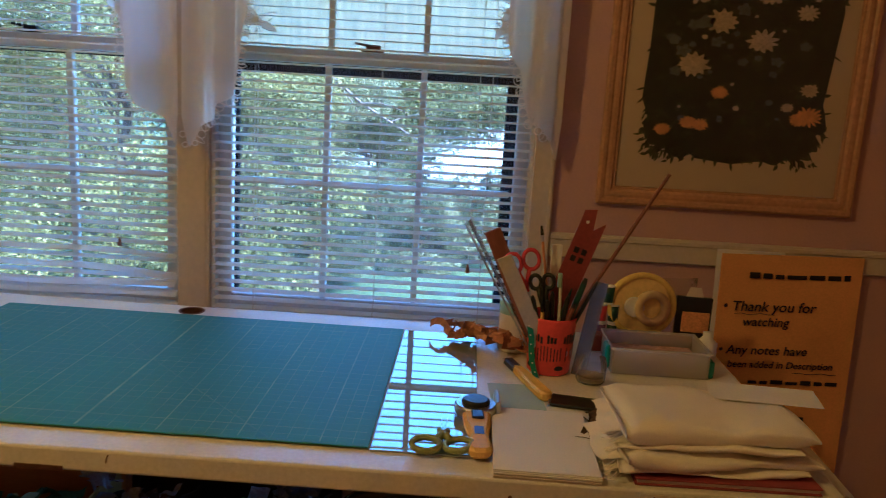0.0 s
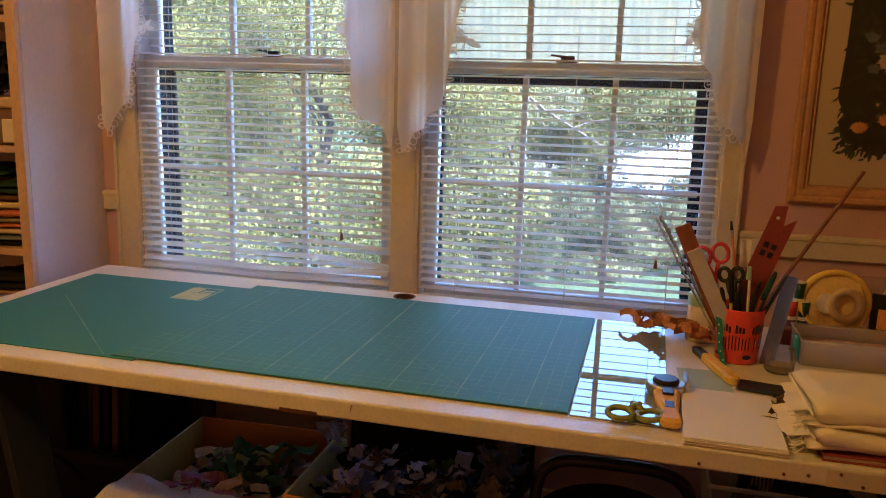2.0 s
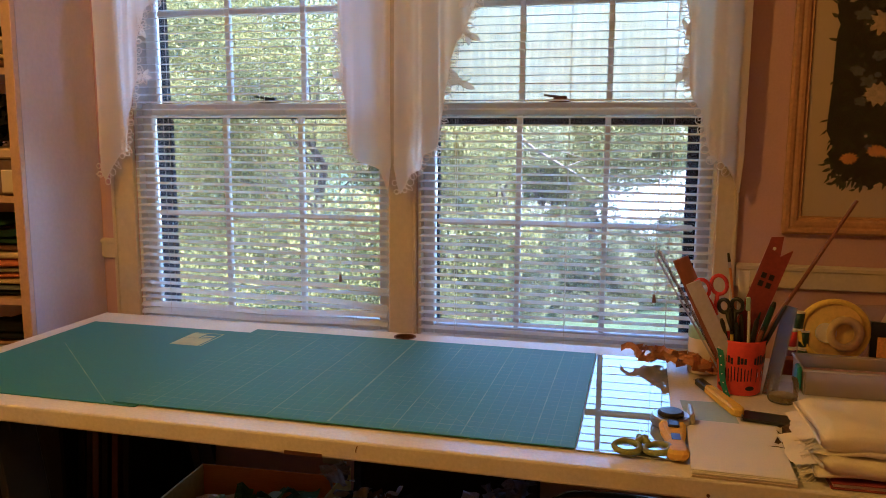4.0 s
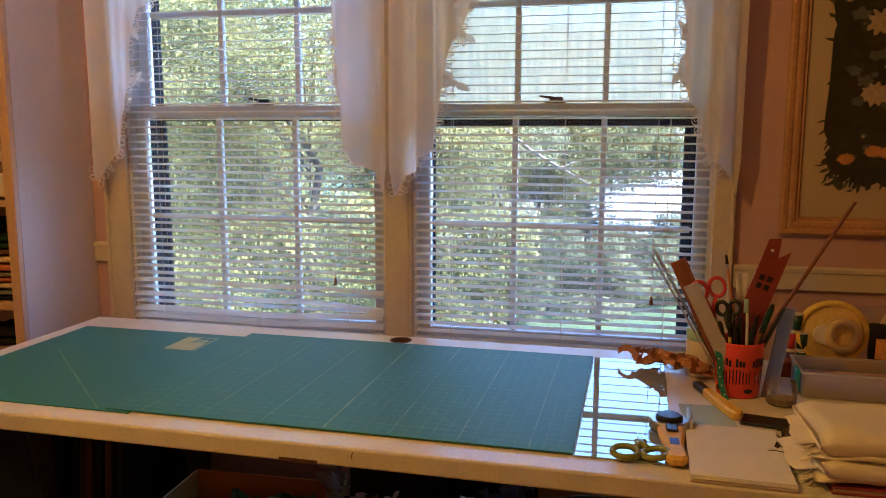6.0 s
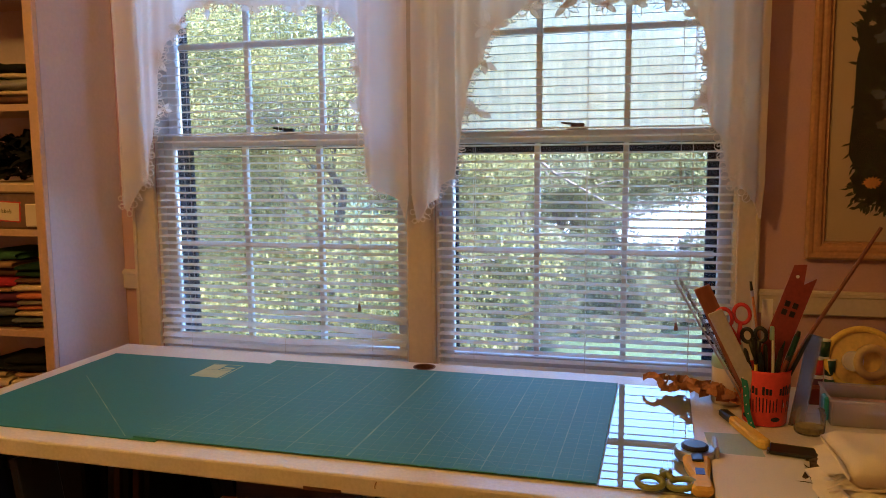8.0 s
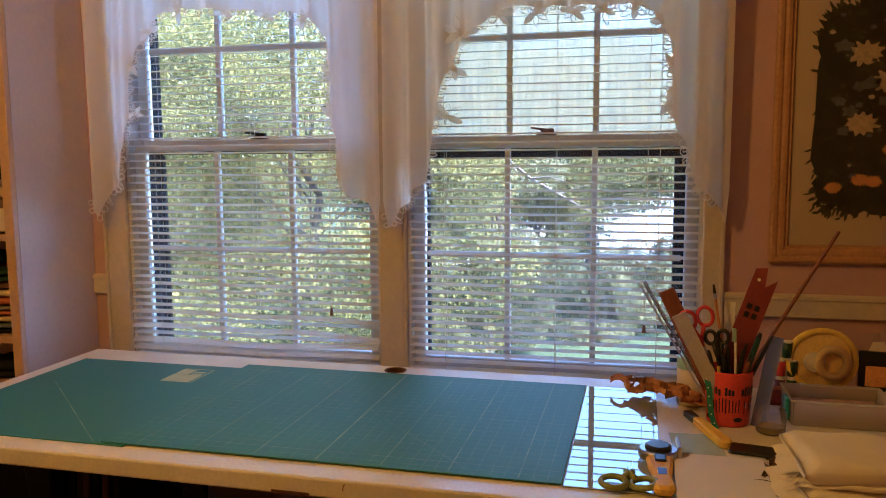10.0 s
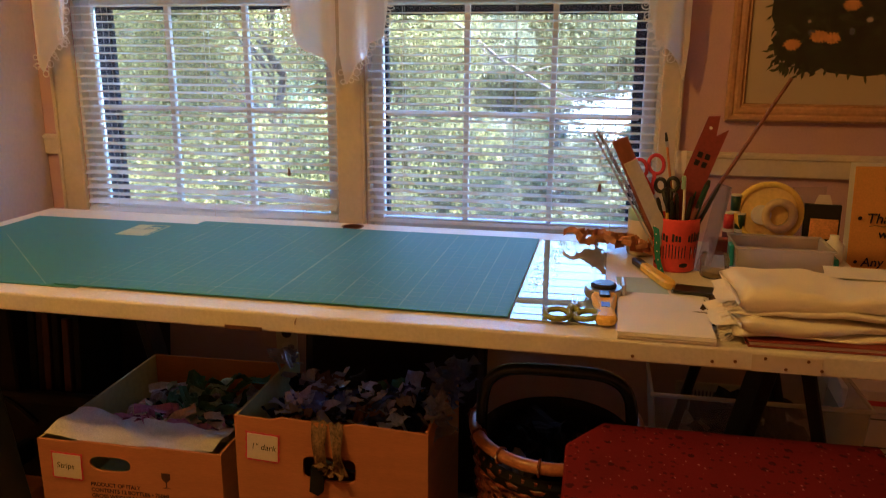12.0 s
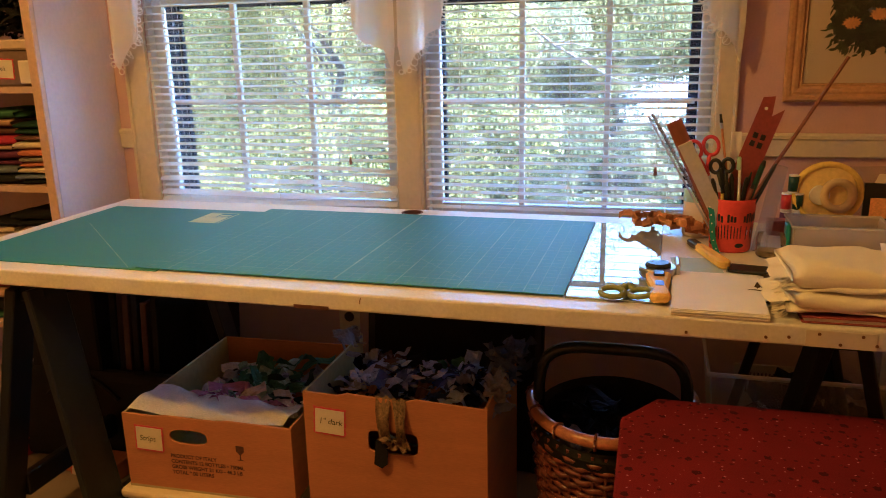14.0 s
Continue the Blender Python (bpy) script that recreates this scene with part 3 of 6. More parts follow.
tree(-2.3, 4.6, 3.5, 2.1, 150000, 0.0165, LEAF_Y, 1, "broad tree with sunlit yellow-green leaves", 0.07, 0.12)
tree(-4.8, 6.3, 4.3, 2.6, 110000, 0.021, LEAF_Y, 2, "broad tree with sunlit yellow-green leaves", 0.12, 0.12)
near = tree(-1.25, 4.3, 2.7, 0.85, 80000, 0.0135, LEAF_G, 3, "leafy green tree close to the house with a bare limb", 0.08, 0.15)
bm = bmesh.new()
tube(bm, [(0.20, 0.0, 2.42), (0.78, -0.1, 2.06), (1.04, -0.1, 1.85), (1.27, -0.1, 1.72), (1.48, -0.1, 1.60), (1.70, -0.1, 1.52)], [0.022, 0.016, 0.013, 0.010, 0.007, 0.003], 6)
tube(bm, [(1.04, -0.1, 1.85), (1.20, -0.15, 1.86), (1.42, -0.2, 1.80)], [0.008, 0.006, 0.002], 5)
tube(bm, [(0.78, -0.1, 2.06), (0.95, 0.0, 1.86), (1.05, 0.1, 1.66)], [0.009, 0.006, 0.002], 5)
tube(bm, [(1.27, -0.1, 1.72), (1.42, -0.05, 1.78), (1.62, 0.0, 1.80)], [0.006, 0.004, 0.002], 5)
part("bare_limb", bm, BARK, near, "pale bare limb reaching over the lawn")
tree(-0.72, 5.2, 2.15, 0.85, 95000, 0.0130, LEAF_D, 4, "rounded dark green shrub on the lawn", 0.06, 0.08, "shrub")
tree(0.05, 8.0, 3.05, 1.50, 130000, 0.0175, LEAF_G, 5, "green tree with bare twigs beyond the shrub", 0.06, 0.48)
tree(-3.8, 24.0, 5.0, 3.0, 51678, 0.045, LEAF_G, 6, "green tree beyond the driveway", 0.17, 0.2)
tree(-2.2, 14.0, 5.4, 3.4, 63162, 0.043, LEAF_Y, 7, "tall yellowing tree in the distance", 0.2, 0.15)
tree(-7.5, 13.0, 6.0, 3.8, 63162, 0.043, LEAF_G, 8, "tall green tree in the distance", 0.2, 0.12)
tree(-0.45, 7.0, 2.75, 0.85, 70000, 0.0165, LEAF_G, 15, "green tree behind the rounded shrub", 0.07, 0.30)
tree(0.85, 7.2, 1.10, 0.75, 40000, 0.016, LEAF_D, 9, "low spreading shrub beside the drive", 0.04, 0.1, "shrub")
tree(0.30, 6.6, 0.75, 0.55, 22000, 0.016, LEAF_D, 12, "low grey-green shrub on the lawn", 0.04, 0.1, "shrub")
tree(1.75, 8.2, 0.80, 0.80, 30000, 0.020, LEAF_D, 13, "low grey-green shrub on the lawn", 0.04, 0.1, "shrub")
tree(0.10, 8.6, 1.0, 0.8, 20000, 0.020, LEAF_D, 16, "low grey-green shrub on the lawn", 0.04, 0.1, "shrub")
tree(15.0, 48.0, 8.0, 6.0, 57420, 0.09, LEAF_G, 10, "tall green tree in the distance", 0.2, 0.1)
tree(-7.5, 50.0, 8.0, 6.5, 57420, 0.09, LEAF_G, 14, "tall green tree in the distance", 0.2, 0.1)


# ---- under the table ----
def carton(name, m, w, d, h, label, group="", cut=None, t=0.006, corner=0.6, ragged=0.002, back=None):
    """Open-topped cardboard box: base and four walls; cut: hand hole (x, z, half width, half height) in the front."""
    c = thing(name, m, label, "cardboard box", group)
    part("base", boxed(-w / 2, w / 2, 0, d, 0, t, 0), CARDIN, c)
    part("side", boxed(-w / 2, -w / 2 + t, t + 0.0003, d - t - 0.0003, t + 0.0003, h, 0.001), CARDIN, c)
    part("side", boxed(w / 2 - t, w / 2, t + 0.0003, d - t - 0.0003, t + 0.0003, h, 0.001), CARD, c)
    part("back", boxed(-w / 2, w / 2, d - t, d, t + 0.0003, back or h, 0.001), CARD, c)
    bm = bmesh.new()
    if cut:
        x, z, a, b = cut
        n = 20
        hole = []
        for i in range(n):
            q = 6.2832 * i / n
            hole.append((x + a * math.copysign(abs(math.cos(q)) ** corner, math.cos(q)), z + b * math.copysign(abs(math.sin(q)) ** (corner + 0.2), math.sin(q))))
        rim = [(-w / 2, t + 0.0003), (w / 2, t + 0.0003)] + [(w / 2 - w * i / 16, h + ragged * ((i * 7919) % 13 / 6.5 - 1)) for i in range(17)]
        loops = []
        for y in (0, t):
            o = [bm.verts.new((px, y, pz)) for px, pz in rim]
            hh = [bm.verts.new((px, y, pz)) for px, pz in hole]
            es = [bm.edges.new((v[i], v[(i + 1) % len(v)])) for v in (o, hh) for i in range(len(v))]
            bmesh.ops.triangle_fill(bm, edges=es, use_beauty=True)
            loops.append((o, hh))
        for q in (0, 1):
            a_, b_ = loops[0][q], loops[1][q]
            for i in range(len(a_)):
                bm.faces.new((a_[i], a_[(i + 1) % len(a_)], b_[(i + 1) % len(a_)], b_[i]))
        bmesh.ops.recalc_face_normals(bm, faces=bm.faces)
    else:
        box(bm, -w / 2, w / 2, 0, t, t + 0.0003, h, bevel=0.001)
    part("front", bm, CARD, c)
    return c


def scraps(bm, x0, x1, y0, y1, z0, z1, n, size, rnd):
    """Crumpled cloth pieces: small folded sheets lying over one another."""
    for _ in range(n):
        p = Vector((rnd.uniform(x0, x1), rnd.uniform(y0, y1), rnd.uniform(z0, z1)))
        w, l = size * rnd.uniform(0.3, 1.0), size * rnd.uniform(0.9, 2.2)
        m = Matrix.Translation(p) @ Euler((rnd.uniform(-0.5, 0.5), rnd.uniform(-0.5, 0.5), rnd.uniform(0, 6.28))).to_matrix().to_4x4()
        nu, nv = 7, 4
        ph, amp = rnd.uniform(0, 6), rnd.uniform(0.12, 0.35) * w
        k = rnd.uniform(5, 11)
        g = [[bm.verts.new(m @ Vector(((u / nu - 0.5) * l, (v / nv - 0.5) * w, amp * math.sin(k * u / nu + ph + v * 0.6) + 0.4 * amp * math.cos(ph * 2 + v * 1.9)))) for v in range(nv + 1)] for u in range(nu + 1)]
        for u in range(nu):
            for v in range(nv):
                bm.faces.new((g[u][v], g[u + 1][v], g[u + 1][v + 1], g[u][v + 1]))
    return bm


AY = -0.87
boxA = carton("cardboard_box", pose(-0.368, AY, 0.187, 0, 0, 1.5), 0.425, 0.50, 0.190, "brown wine carton filled with pale and green cloth strips", "boxes under the table", (-0.045, 0.142, 0.048, 0.018))
boxB = carton("cardboard_box", pose(0.088, AY - 0.005, 0.002, 0, 0, 0), 0.405, 0.36, 0.475, "brown carton overfilled with dark cloth strips, tied through its hole", "boxes under the table", (-0.002, 0.374, 0.056, 0.026), corner=0.25, ragged=0.004, back=0.40)


# ---- curtains ----
def resample(pts, n):
    pts = [Vector((*p, 0)) if len(p) == 2 else Vector(p) for p in pts]
    d = [0.0]
    for a, b in zip(pts, pts[1:]):
        d.append(d[-1] + (b - a).length)
    out, j = [], 0
    for i in range(n + 1):
        s = d[-1] * i / n
        while j < len(d) - 2 and d[j + 1] < s:
            j += 1
        out.append(pts[j].lerp(pts[j + 1], (s - d[j]) / max(1e-9, d[j + 1] - d[j])))
    return out


def fold(x, z, ph):
    g = min(1.0, max(0.0, (2.1 - z) / 0.5))
    return -0.072 + (0.005 + 0.017 * g) * math.sin(x * 62 + ph + 1.2 * math.sin(x * 17)) + 0.004 * math.sin(x * 23 + z * 5 + ph) - 0.009 * g * abs(math.sin(x * 47 + ph * 1.7)) + 0.0025 * math.sin(x * 190 + ph)


def petal(bm, c, ang, ln, wd, y, hollow=True):
    """A small stitched leaf of lace: an outline cord with a thin web."""
    ca, sa = math.cos(ang), math.sin(ang)
    pts = []
    for i in range(10):
        q = 6.2832 * i / 10
        u, w = ln * (0.5 - 0.5 * math.cos(q)), wd * math.sin(q) * abs(math.sin(q)) ** 0.6 * (1 + 0.25 * math.cos(q))
        pts.append(Vector((c[0] + u * ca - w * sa, y, c[1] + u * sa + w * ca)))
    tube(bm, pts, 0.0011, 4, True)
    if not hollow:
        bm.faces.new([bm.verts.new(p + Vector((0, 0.0004, 0))) for p in pts])


def ring(bm, c, r, y, t=0.0011):
    tube(bm, [(c[0] + r * math.cos(6.2832 * i / 9), y, c[1] + r * math.sin(6.2832 * i / 9)) for i in range(9)], t * 1.35, 4, True)


def curtain(edge, ph, seed, flowers):
    c = thing("curtain", pose(0, 0, 0), "cream swag curtain with cutwork lace edging hung over the window", "curtain", "curtains")
    pts = resample(edge, 150)
    bm = bmesh.new()
    nr, ztop = 26, 2.07
    cols = []
    for p in pts:
        col = []
        for j in range(nr + 1):
            z = ztop + (p.y - ztop) * (j / nr)
            col.append(bm.verts.new((p.x, fold(p.x, z, ph), z)))
        cols.append(col)
    for a, b in zip(cols, cols[1:]):
        for j in range(nr):
            bm.faces.new((a[j], a[j + 1], b[j + 1], b[j]))
    bmesh.ops.remove_doubles(bm, verts=bm.verts, dist=0.0002)
    part("cloth", bm, LACE, c, smooth=True)
    rnd = random.Random(seed)
    bm = bmesh.new()
    for i in range(4, len(pts) - 14):
        p = pts[i]
        d = (pts[i + 1] - pts[i - 1]).normalized()
        n = Vector((d.y, -d.x))
        y = fold(p.x, p.y, ph) - 0.001
        if i % 2 == 0:
            r = rnd.uniform(0.0065, 0.0115)
            ring(bm, (p.x + n.x * r * 0.9, p.y + n.y * r * 0.9), r, y)
        if i % 3 == 0:
            petal(bm, (p.x, p.y), math.atan2(n.y, n.x) + rnd.uniform(-0.7, 0.7), rnd.uniform(0.014, 0.028), 0.0055, y, True)
    tube(bm, [(p.x, fold(p.x, p.y, ph) - 0.0005, p.y) for p in pts], 0.0012, 5)
    for fx, fz, size in flowers:
        y = fold(fx, fz, ph) - 0.003
        ring(bm, (fx, fz), size * 0.22, y, 0.0014)
        a0 = rnd.uniform(0, 6)
        for k in range(7):
            petal(bm, (fx, fz), a0 + k * 0.8976, size * rnd.uniform(0.9, 1.35), size * 0.24, y, k % 3 != 0)
    part("lace_trim", bm, LACE_T, c, "cutwork lace edging with flowers and rings")
    return c


curtain([(-1.098, 1.215), (-1.090, 1.192), (-1.070, 1.186), (-1.053, 1.130), (-1.025, 1.213), (-0.970, 1.238), (-0.958, 1.335), (-0.928, 1.435), (-0.926, 1.555), (-0.906, 1.647), (-0.848, 1.699), (-0.814, 1.737), (-0.768, 1.750),
         (-0.671, 1.745), (-0.576, 1.737), (-0.492, 1.730), (-0.400, 1.725), (-0.345, 1.712), (-0.302, 1.649), (-0.298, 1.565), (-0.296, 1.473), (-0.292, 1.398), (-0.267, 1.370), (-0.263, 1.253), (-0.234, 1.200), (-0.178, 1.175), (-0.155, 1.114), (-0.137, 1.192)], 0.4, 3,
        ((-0.920, 1.590, 0.034), (-0.915, 1.445, 0.026), (-0.865, 1.690, 0.034), (-0.290, 1.43, 0.036), (-0.30, 1.55, 0.026), (-0.62, 1.735, 0.034), (-0.48, 1.72, 0.032), (-0.36, 1.70, 0.032), (-0.745, 1.74, 0.034), (-1.0, 1.24, 0.018)))
curtain([(-0.127, 1.192), (-0.113, 1.106), (-0.087, 1.165), (-0.046, 1.180), (-0.040, 1.220), (-0.013, 1.234), (-0.001, 1.317), (0.014, 1.351), (0.018, 1.385), (0.031, 1.425), (0.036, 1.470), (0.051, 1.527), (0.073, 1.572), (0.102, 1.632), (0.158, 1.667), (0.189, 1.699), (0.240, 1.707),
         (0.330, 1.703), (0.465, 1.702), (0.545, 1.697), (0.602, 1.683), (0.625, 1.648), (0.648, 1.610), (0.657, 1.560), (0.657, 1.451), (0.662, 1.400), (0.672, 1.366), (0.698, 1.338), (0.709, 1.281), (0.724, 1.225), (0.760, 1.202), (0.786, 1.167), (0.800, 1.124), (0.806, 1.232)], 2.1, 4,
        ((0.055, 1.42, 0.038), (0.075, 1.55, 0.036), (0.095, 1.645, 0.042), (0.20, 1.69, 0.030), (0.30, 1.69, 0.034), (0.40, 1.69, 0.030), (0.48, 1.69, 0.034), (0.56, 1.685, 0.034), (0.63, 1.65, 0.030), (0.648, 1.44, 0.034), (0.652, 1.54, 0.026), (0.735, 1.225, 0.018)))
rod_t = thing("curtain_rod", pose(0, 0, 0), "white curtain rod above the windows", "curtain rod")
part("bar", tube(bmesh.new(), [(-1.12, -0.03, 2.068), (-1.12, -0.072, 2.068), (0.84, -0.072, 2.068), (0.84, -0.03, 2.068)], 0.008, 8), SASHW, rod_t)
for x in (-1.12, 0.84):
    part("bracket", boxed(x - 0.012, x + 0.012, -0.032, -0.0235, 2.03, 2.09, 0.002), SASHW, rod_t)

# ---- framed flower picture ----
OAK = surf("honey_oak_frame", (0.54, 0.30, 0.11), 0.42, 0.16, 5, 90, 0.25, stretch=(1, 1, 1))
MATB = surf("cream_mat_board", (0.70, 0.57, 0.43), 0.85, 0.04, 4, 300, 0.1)
PDARK = surf("dark_painted_foliage", (0.036, 0.050, 0.030), 0.6, 0.5, 16, 60, 0.05, dark=(0.004, 0.006, 0.006))
PGREEN = surf("green_painted_leaves", (0.060, 0.080, 0.042), 0.6, 0.5, 30, 90, 0.05)
PCREAM = surf("cream_painted_petals", (0.62, 0.50, 0.36), 0.6, 0.2, 60, 200, 0.05)
PBLUE = surf("blue_painted_petals", (0.14, 0.16, 0.20), 0.6, 0.25, 60, 200, 0.05)
PORANGE = surf("orange_painted_petals", (0.86, 0.40, 0.03), 0.6, 0.2, 60, 200, 0.05)
PICGLASS = clear("picture_glass", body=0.0)
PX0, PX1, PZ0, PZ1 = 0.918, 1.572, 1.022, 1.800
pic = thing("framed_picture", pose(0, -0.0015, 0), "flower print behind glass in a honey oak frame on the wall", "picture")
prof = ((0.0, 0.0), (0.0, -0.016), (0.006, -0.022), (0.014, -0.021), (0.019, -0.017), (0.026, -0.019), (0.034, -0.018), (0.040, -0.011), (0.044, -0.012), (0.047, -0.007), (0.047, 0.0))
bm = bmesh.new()
loops = []
for o, y in prof:
    loops.append([bm.verts.new(p) for p in ((PX0 + o, y, PZ0 + o), (PX1 - o, y, PZ0 + o), (PX1 - o, y, PZ1 - o), (PX0 + o, y, PZ1 - o))])
for a, b in zip(loops, loops[1:]):
    for i in range(4):
        bm.faces.new((a[i], a[(i + 1) % 4], b[(i + 1) % 4], b[i]))
part("frame", bm, OAK, pic)
part("mat_board", boxed(PX0 + 0.0475, PX1 - 0.0475, -0.005, -0.0005, PZ0 + 0.0475, PZ1 - 0.0475, 0), MATB, pic)
rnd = random.Random(11)
QX0, QX1, QZ0, QZ1 = 1.016, 1.476, 1.150, 1.690
cx, cz = (QX0 + QX1) / 2, (QZ0 + QZ1) / 2
bm = bmesh.new()
rim = []
for i in range(140):
    q = 6.2832 * i / 140
    e = 0.32
    k = 1 + 0.025 * math.sin(i * 0.9) + 0.02 * math.sin(i * 2.3) + rnd.uniform(-0.025, 0.025)
    rim.append((cx + (QX1 - QX0) / 2 * k * math.copysign(abs(math.cos(q)) ** e, math.cos(q)), cz + (QZ1 - QZ0) / 2 * k * math.copysign(abs(math.sin(q)) ** e, math.sin(q))))
bm.faces.new([bm.verts.new((x, -0.0056, z)) for x, z in rim])
art = part("print", bm, PDARK, pic, "dark printed meadow of flowers")
bmesh_l = bmesh.new()
for i in range(900):
    if i < 170:
        x, z = rim[rnd.randrange(len(rim))]
        if i < 60:
            x, z = rnd.uniform(QX0, QX1), QZ0 + rnd.uniform(0, 0.03)
        a = math.atan2(z - cz, x - cx) + rnd.uniform(-0.9, 0.9)
    else:
        x, z, a = rnd.uniform(QX0 + 0.02, QX1 - 0.02), rnd.uniform(QZ0 + 0.02, QZ1 - 0.02), rnd.uniform(0, 6.28)
    ln, wd = rnd.uniform(0.010, 0.024), rnd.uniform(0.0015, 0.0045)
    ca, sa = math.cos(a), math.sin(a)
    v = [(x - sa * wd, z + ca * wd), (x + ca * ln * 0.5 - sa * wd, z + sa * ln * 0.5 + ca * wd), (x + ca * ln, z + sa * ln), (x + ca * ln * 0.5 + sa * wd, z + sa * ln * 0.5 - ca * wd), (x + sa * wd, z - ca * wd)]
    bmesh_l.faces.new([bmesh_l.verts.new((px, -0.0058 - i * 1e-6, pz)) for px, pz in v])
part("printed_leaves", bmesh_l, PGREEN, art)


BLOOMS = []


def bloom(x, z, r, material, n, y):
    BLOOMS.append(x)
    y -= 0.00004 * len(BLOOMS)
    bm = bmesh.new()
    k2 = n * 4
    pts = []
    for k in range(k2):
        a = 6.2832 * k / k2
        f = r * (0.62 + 0.38 * abs(math.cos(a * n / 2 + x * 40))) * rnd.uniform(0.82, 1.10)
        pts.append((x + 1.15 * f * math.cos(a), z + 0.85 * f * math.sin(a)))
    bm.faces.new([bm.verts.new((px, y, pz)) for px, pz in pts])
    part("printed_flower", bm, material, art)


for x, z, r in ((1.189, 1.490, 0.036), (1.292, 1.447, 0.036), (1.129, 1.383, 0.038), (1.395, 1.520, 0.026), (1.425, 1.335, 0.022), (1.375, 1.290, 0.016), (1.13, 1.56, 0.04), (1.30, 1.56, 0.035), (1.20, 1.64, 0.03), (1.41, 1.62, 0.03)):
    bloom(x, z, r, PCREAM, 11, -0.0068)
for x, z, r in ((1.148, 1.485, 0.022), (1.120, 1.478, 0.018), (1.181, 1.440, 0.018), (1.100, 1.415, 0.020), (1.075, 1.440, 0.016), (1.085, 1.365, 0.016), (1.335, 1.400, 0.016), (1.25, 1.395, 0.014), (1.24, 1.52, 0.020), (1.08, 1.58, 0.022), (1.38, 1.57, 0.020), (1.40, 1.44, 0.015)):
    bloom(x, z, r, PBLUE, 5, -0.0064)
for x, z, r in ((1.201, 1.318, 0.021), (1.068, 1.220, 0.020), (1.131, 1.240, 0.021), (1.163, 1.236, 0.020), (1.432, 1.270, 0.032), (1.405, 1.262, 0.022), (1.33, 1.64, 0.025)):
    bloom(x, z, r, PORANGE, 14, -0.0072)
for k in range(46):
    bloom(rnd.uniform(QX0 + 0.03, QX1 - 0.03), rnd.uniform(QZ0 + 0.08, QZ1 - 0.03), rnd.uniform(0.005, 0.011), (PGREEN, PBLUE, PCREAM, PGREEN, PBLUE)[k % 5], 6, -0.0061)
g = part("glass", boxed(PX0 + 0.044, PX1 - 0.044, -0.0105, -0.0085, PZ0 + 0.044, PZ1 - 0.044, 0), PICGLASS, pic)
g.visible_shadow = False

# ---- yellow note on the wall ----
YELLOW = surf("yellow_card", (0.84, 0.43, 0.0), 0.85, 0.08, 5, 200, 0.1, spec=0.0)
PAPER = surf("white_paper", (0.82, 0.80, 0.78), 0.8, 0.04, 6, 300, 0.1)
INK = surf("black_marker_ink", (0.015, 0.012, 0.012), 0.6, 0.1, 20, 100, 0)
note = thing("yellow_note", pose(1.272, -0.022, 0.312, 0, -1.5, 0), "yellow card with handwritten black notes fixed to the wall", "note")
NW, NH = 0.365, 0.600


def sheet(w, h, curl, bm=None, nx=10, nz=14, y0=0.0, t=0.0006):
    bm = bm or bmesh.new()
    for s in (0, 1):
        g = [[bm.verts.new((w * i / nx, y0 + s * t - curl * ((i / nx) ** 3) * (0.4 + j / nz) - 0.25 * curl * math.sin(j / nz * 3.1), h * j / nz)) for j in range(nz + 1)] for i in range(nx + 1)]
        for i in range(nx):
            for j in range(nz):
                q = (g[i][j], g[i + 1][j], g[i + 1][j + 1], g[i][j + 1])
                bm.faces.new(q if s == 0 else q[::-1])
    return bm


def writing(text, x, z, size, parent, y, material=INK, rx=90, name="writing", shear=0.15, bold=0.0004):
    cu = bpy.data.curves.new(name, "FONT")
    cu.body, cu.size, cu.extrude, cu.shear, cu.offset = text, size, 0.0001, shear, bold
    ob = new(name, cu)
    me = bpy.data.meshes.new_from_object(ob)
    bpy.data.objects.remove(ob)
    me.materials.append(material)
    o = new(name, me)
    o.parent = parent
    o.matrix_basis = pose(x, y, z, rx, 0, 0)
    return o


part("card", sheet(NW, NH, 0.004), YELLOW, note)
part("backing_sheet", boxed(-0.012, NW * 0.45, 0.003, 0.0045, 0.30, NH + 0.016, 0), PAPER, note, "white sheet behind the card")
rnd = random.Random(8)


def scrawl(x0, x1, z, h, parent, y):
    x = x0
    while x < x1:
        w = rnd.uniform(0.02, 0.05)
        part("writing_bar", boxed(x, min(x1, x + w), y - 0.0004, y, z, z + h * rnd.uniform(0.6, 1.0), 0), INK, parent)
        x += w + 0.008


scrawl(0.075, 0.335, NH - 0.062, 0.016, note, -0.0062)
for txt, x, z, s in (("• Thank you for", 0.012, NH - 0.150, 0.038), ("watching", 0.068, NH - 0.190, 0.034), ("• Any notes have", 0.012, NH - 0.268, 0.034), ("been added in Description", 0.040, NH - 0.305, 0.026)):
    writing(txt, x, z, s, note, -0.0070)
for x0, x1, z, h in ((0.10, 0.34, NH - 0.350, 0.012), (0.20, 0.27, NH - 0.392, 0.016), (0.18, 0.26, NH - 0.452, 0.018)):
    scrawl(x0, x1, z, h, note, -0.0066)
bm = bmesh.new()
for x0, x1, z in ((0.045, 0.15, NH - 0.158), (0.215, 0.33, NH - 0.318)):
    tube(bm, [(x0 + (x1 - x0) * i / 6, -0.0066, z + 0.002 * math.sin(i * 2.0)) for i in range(7)], 0.0008, 4)
part("underline", bm, INK, note)


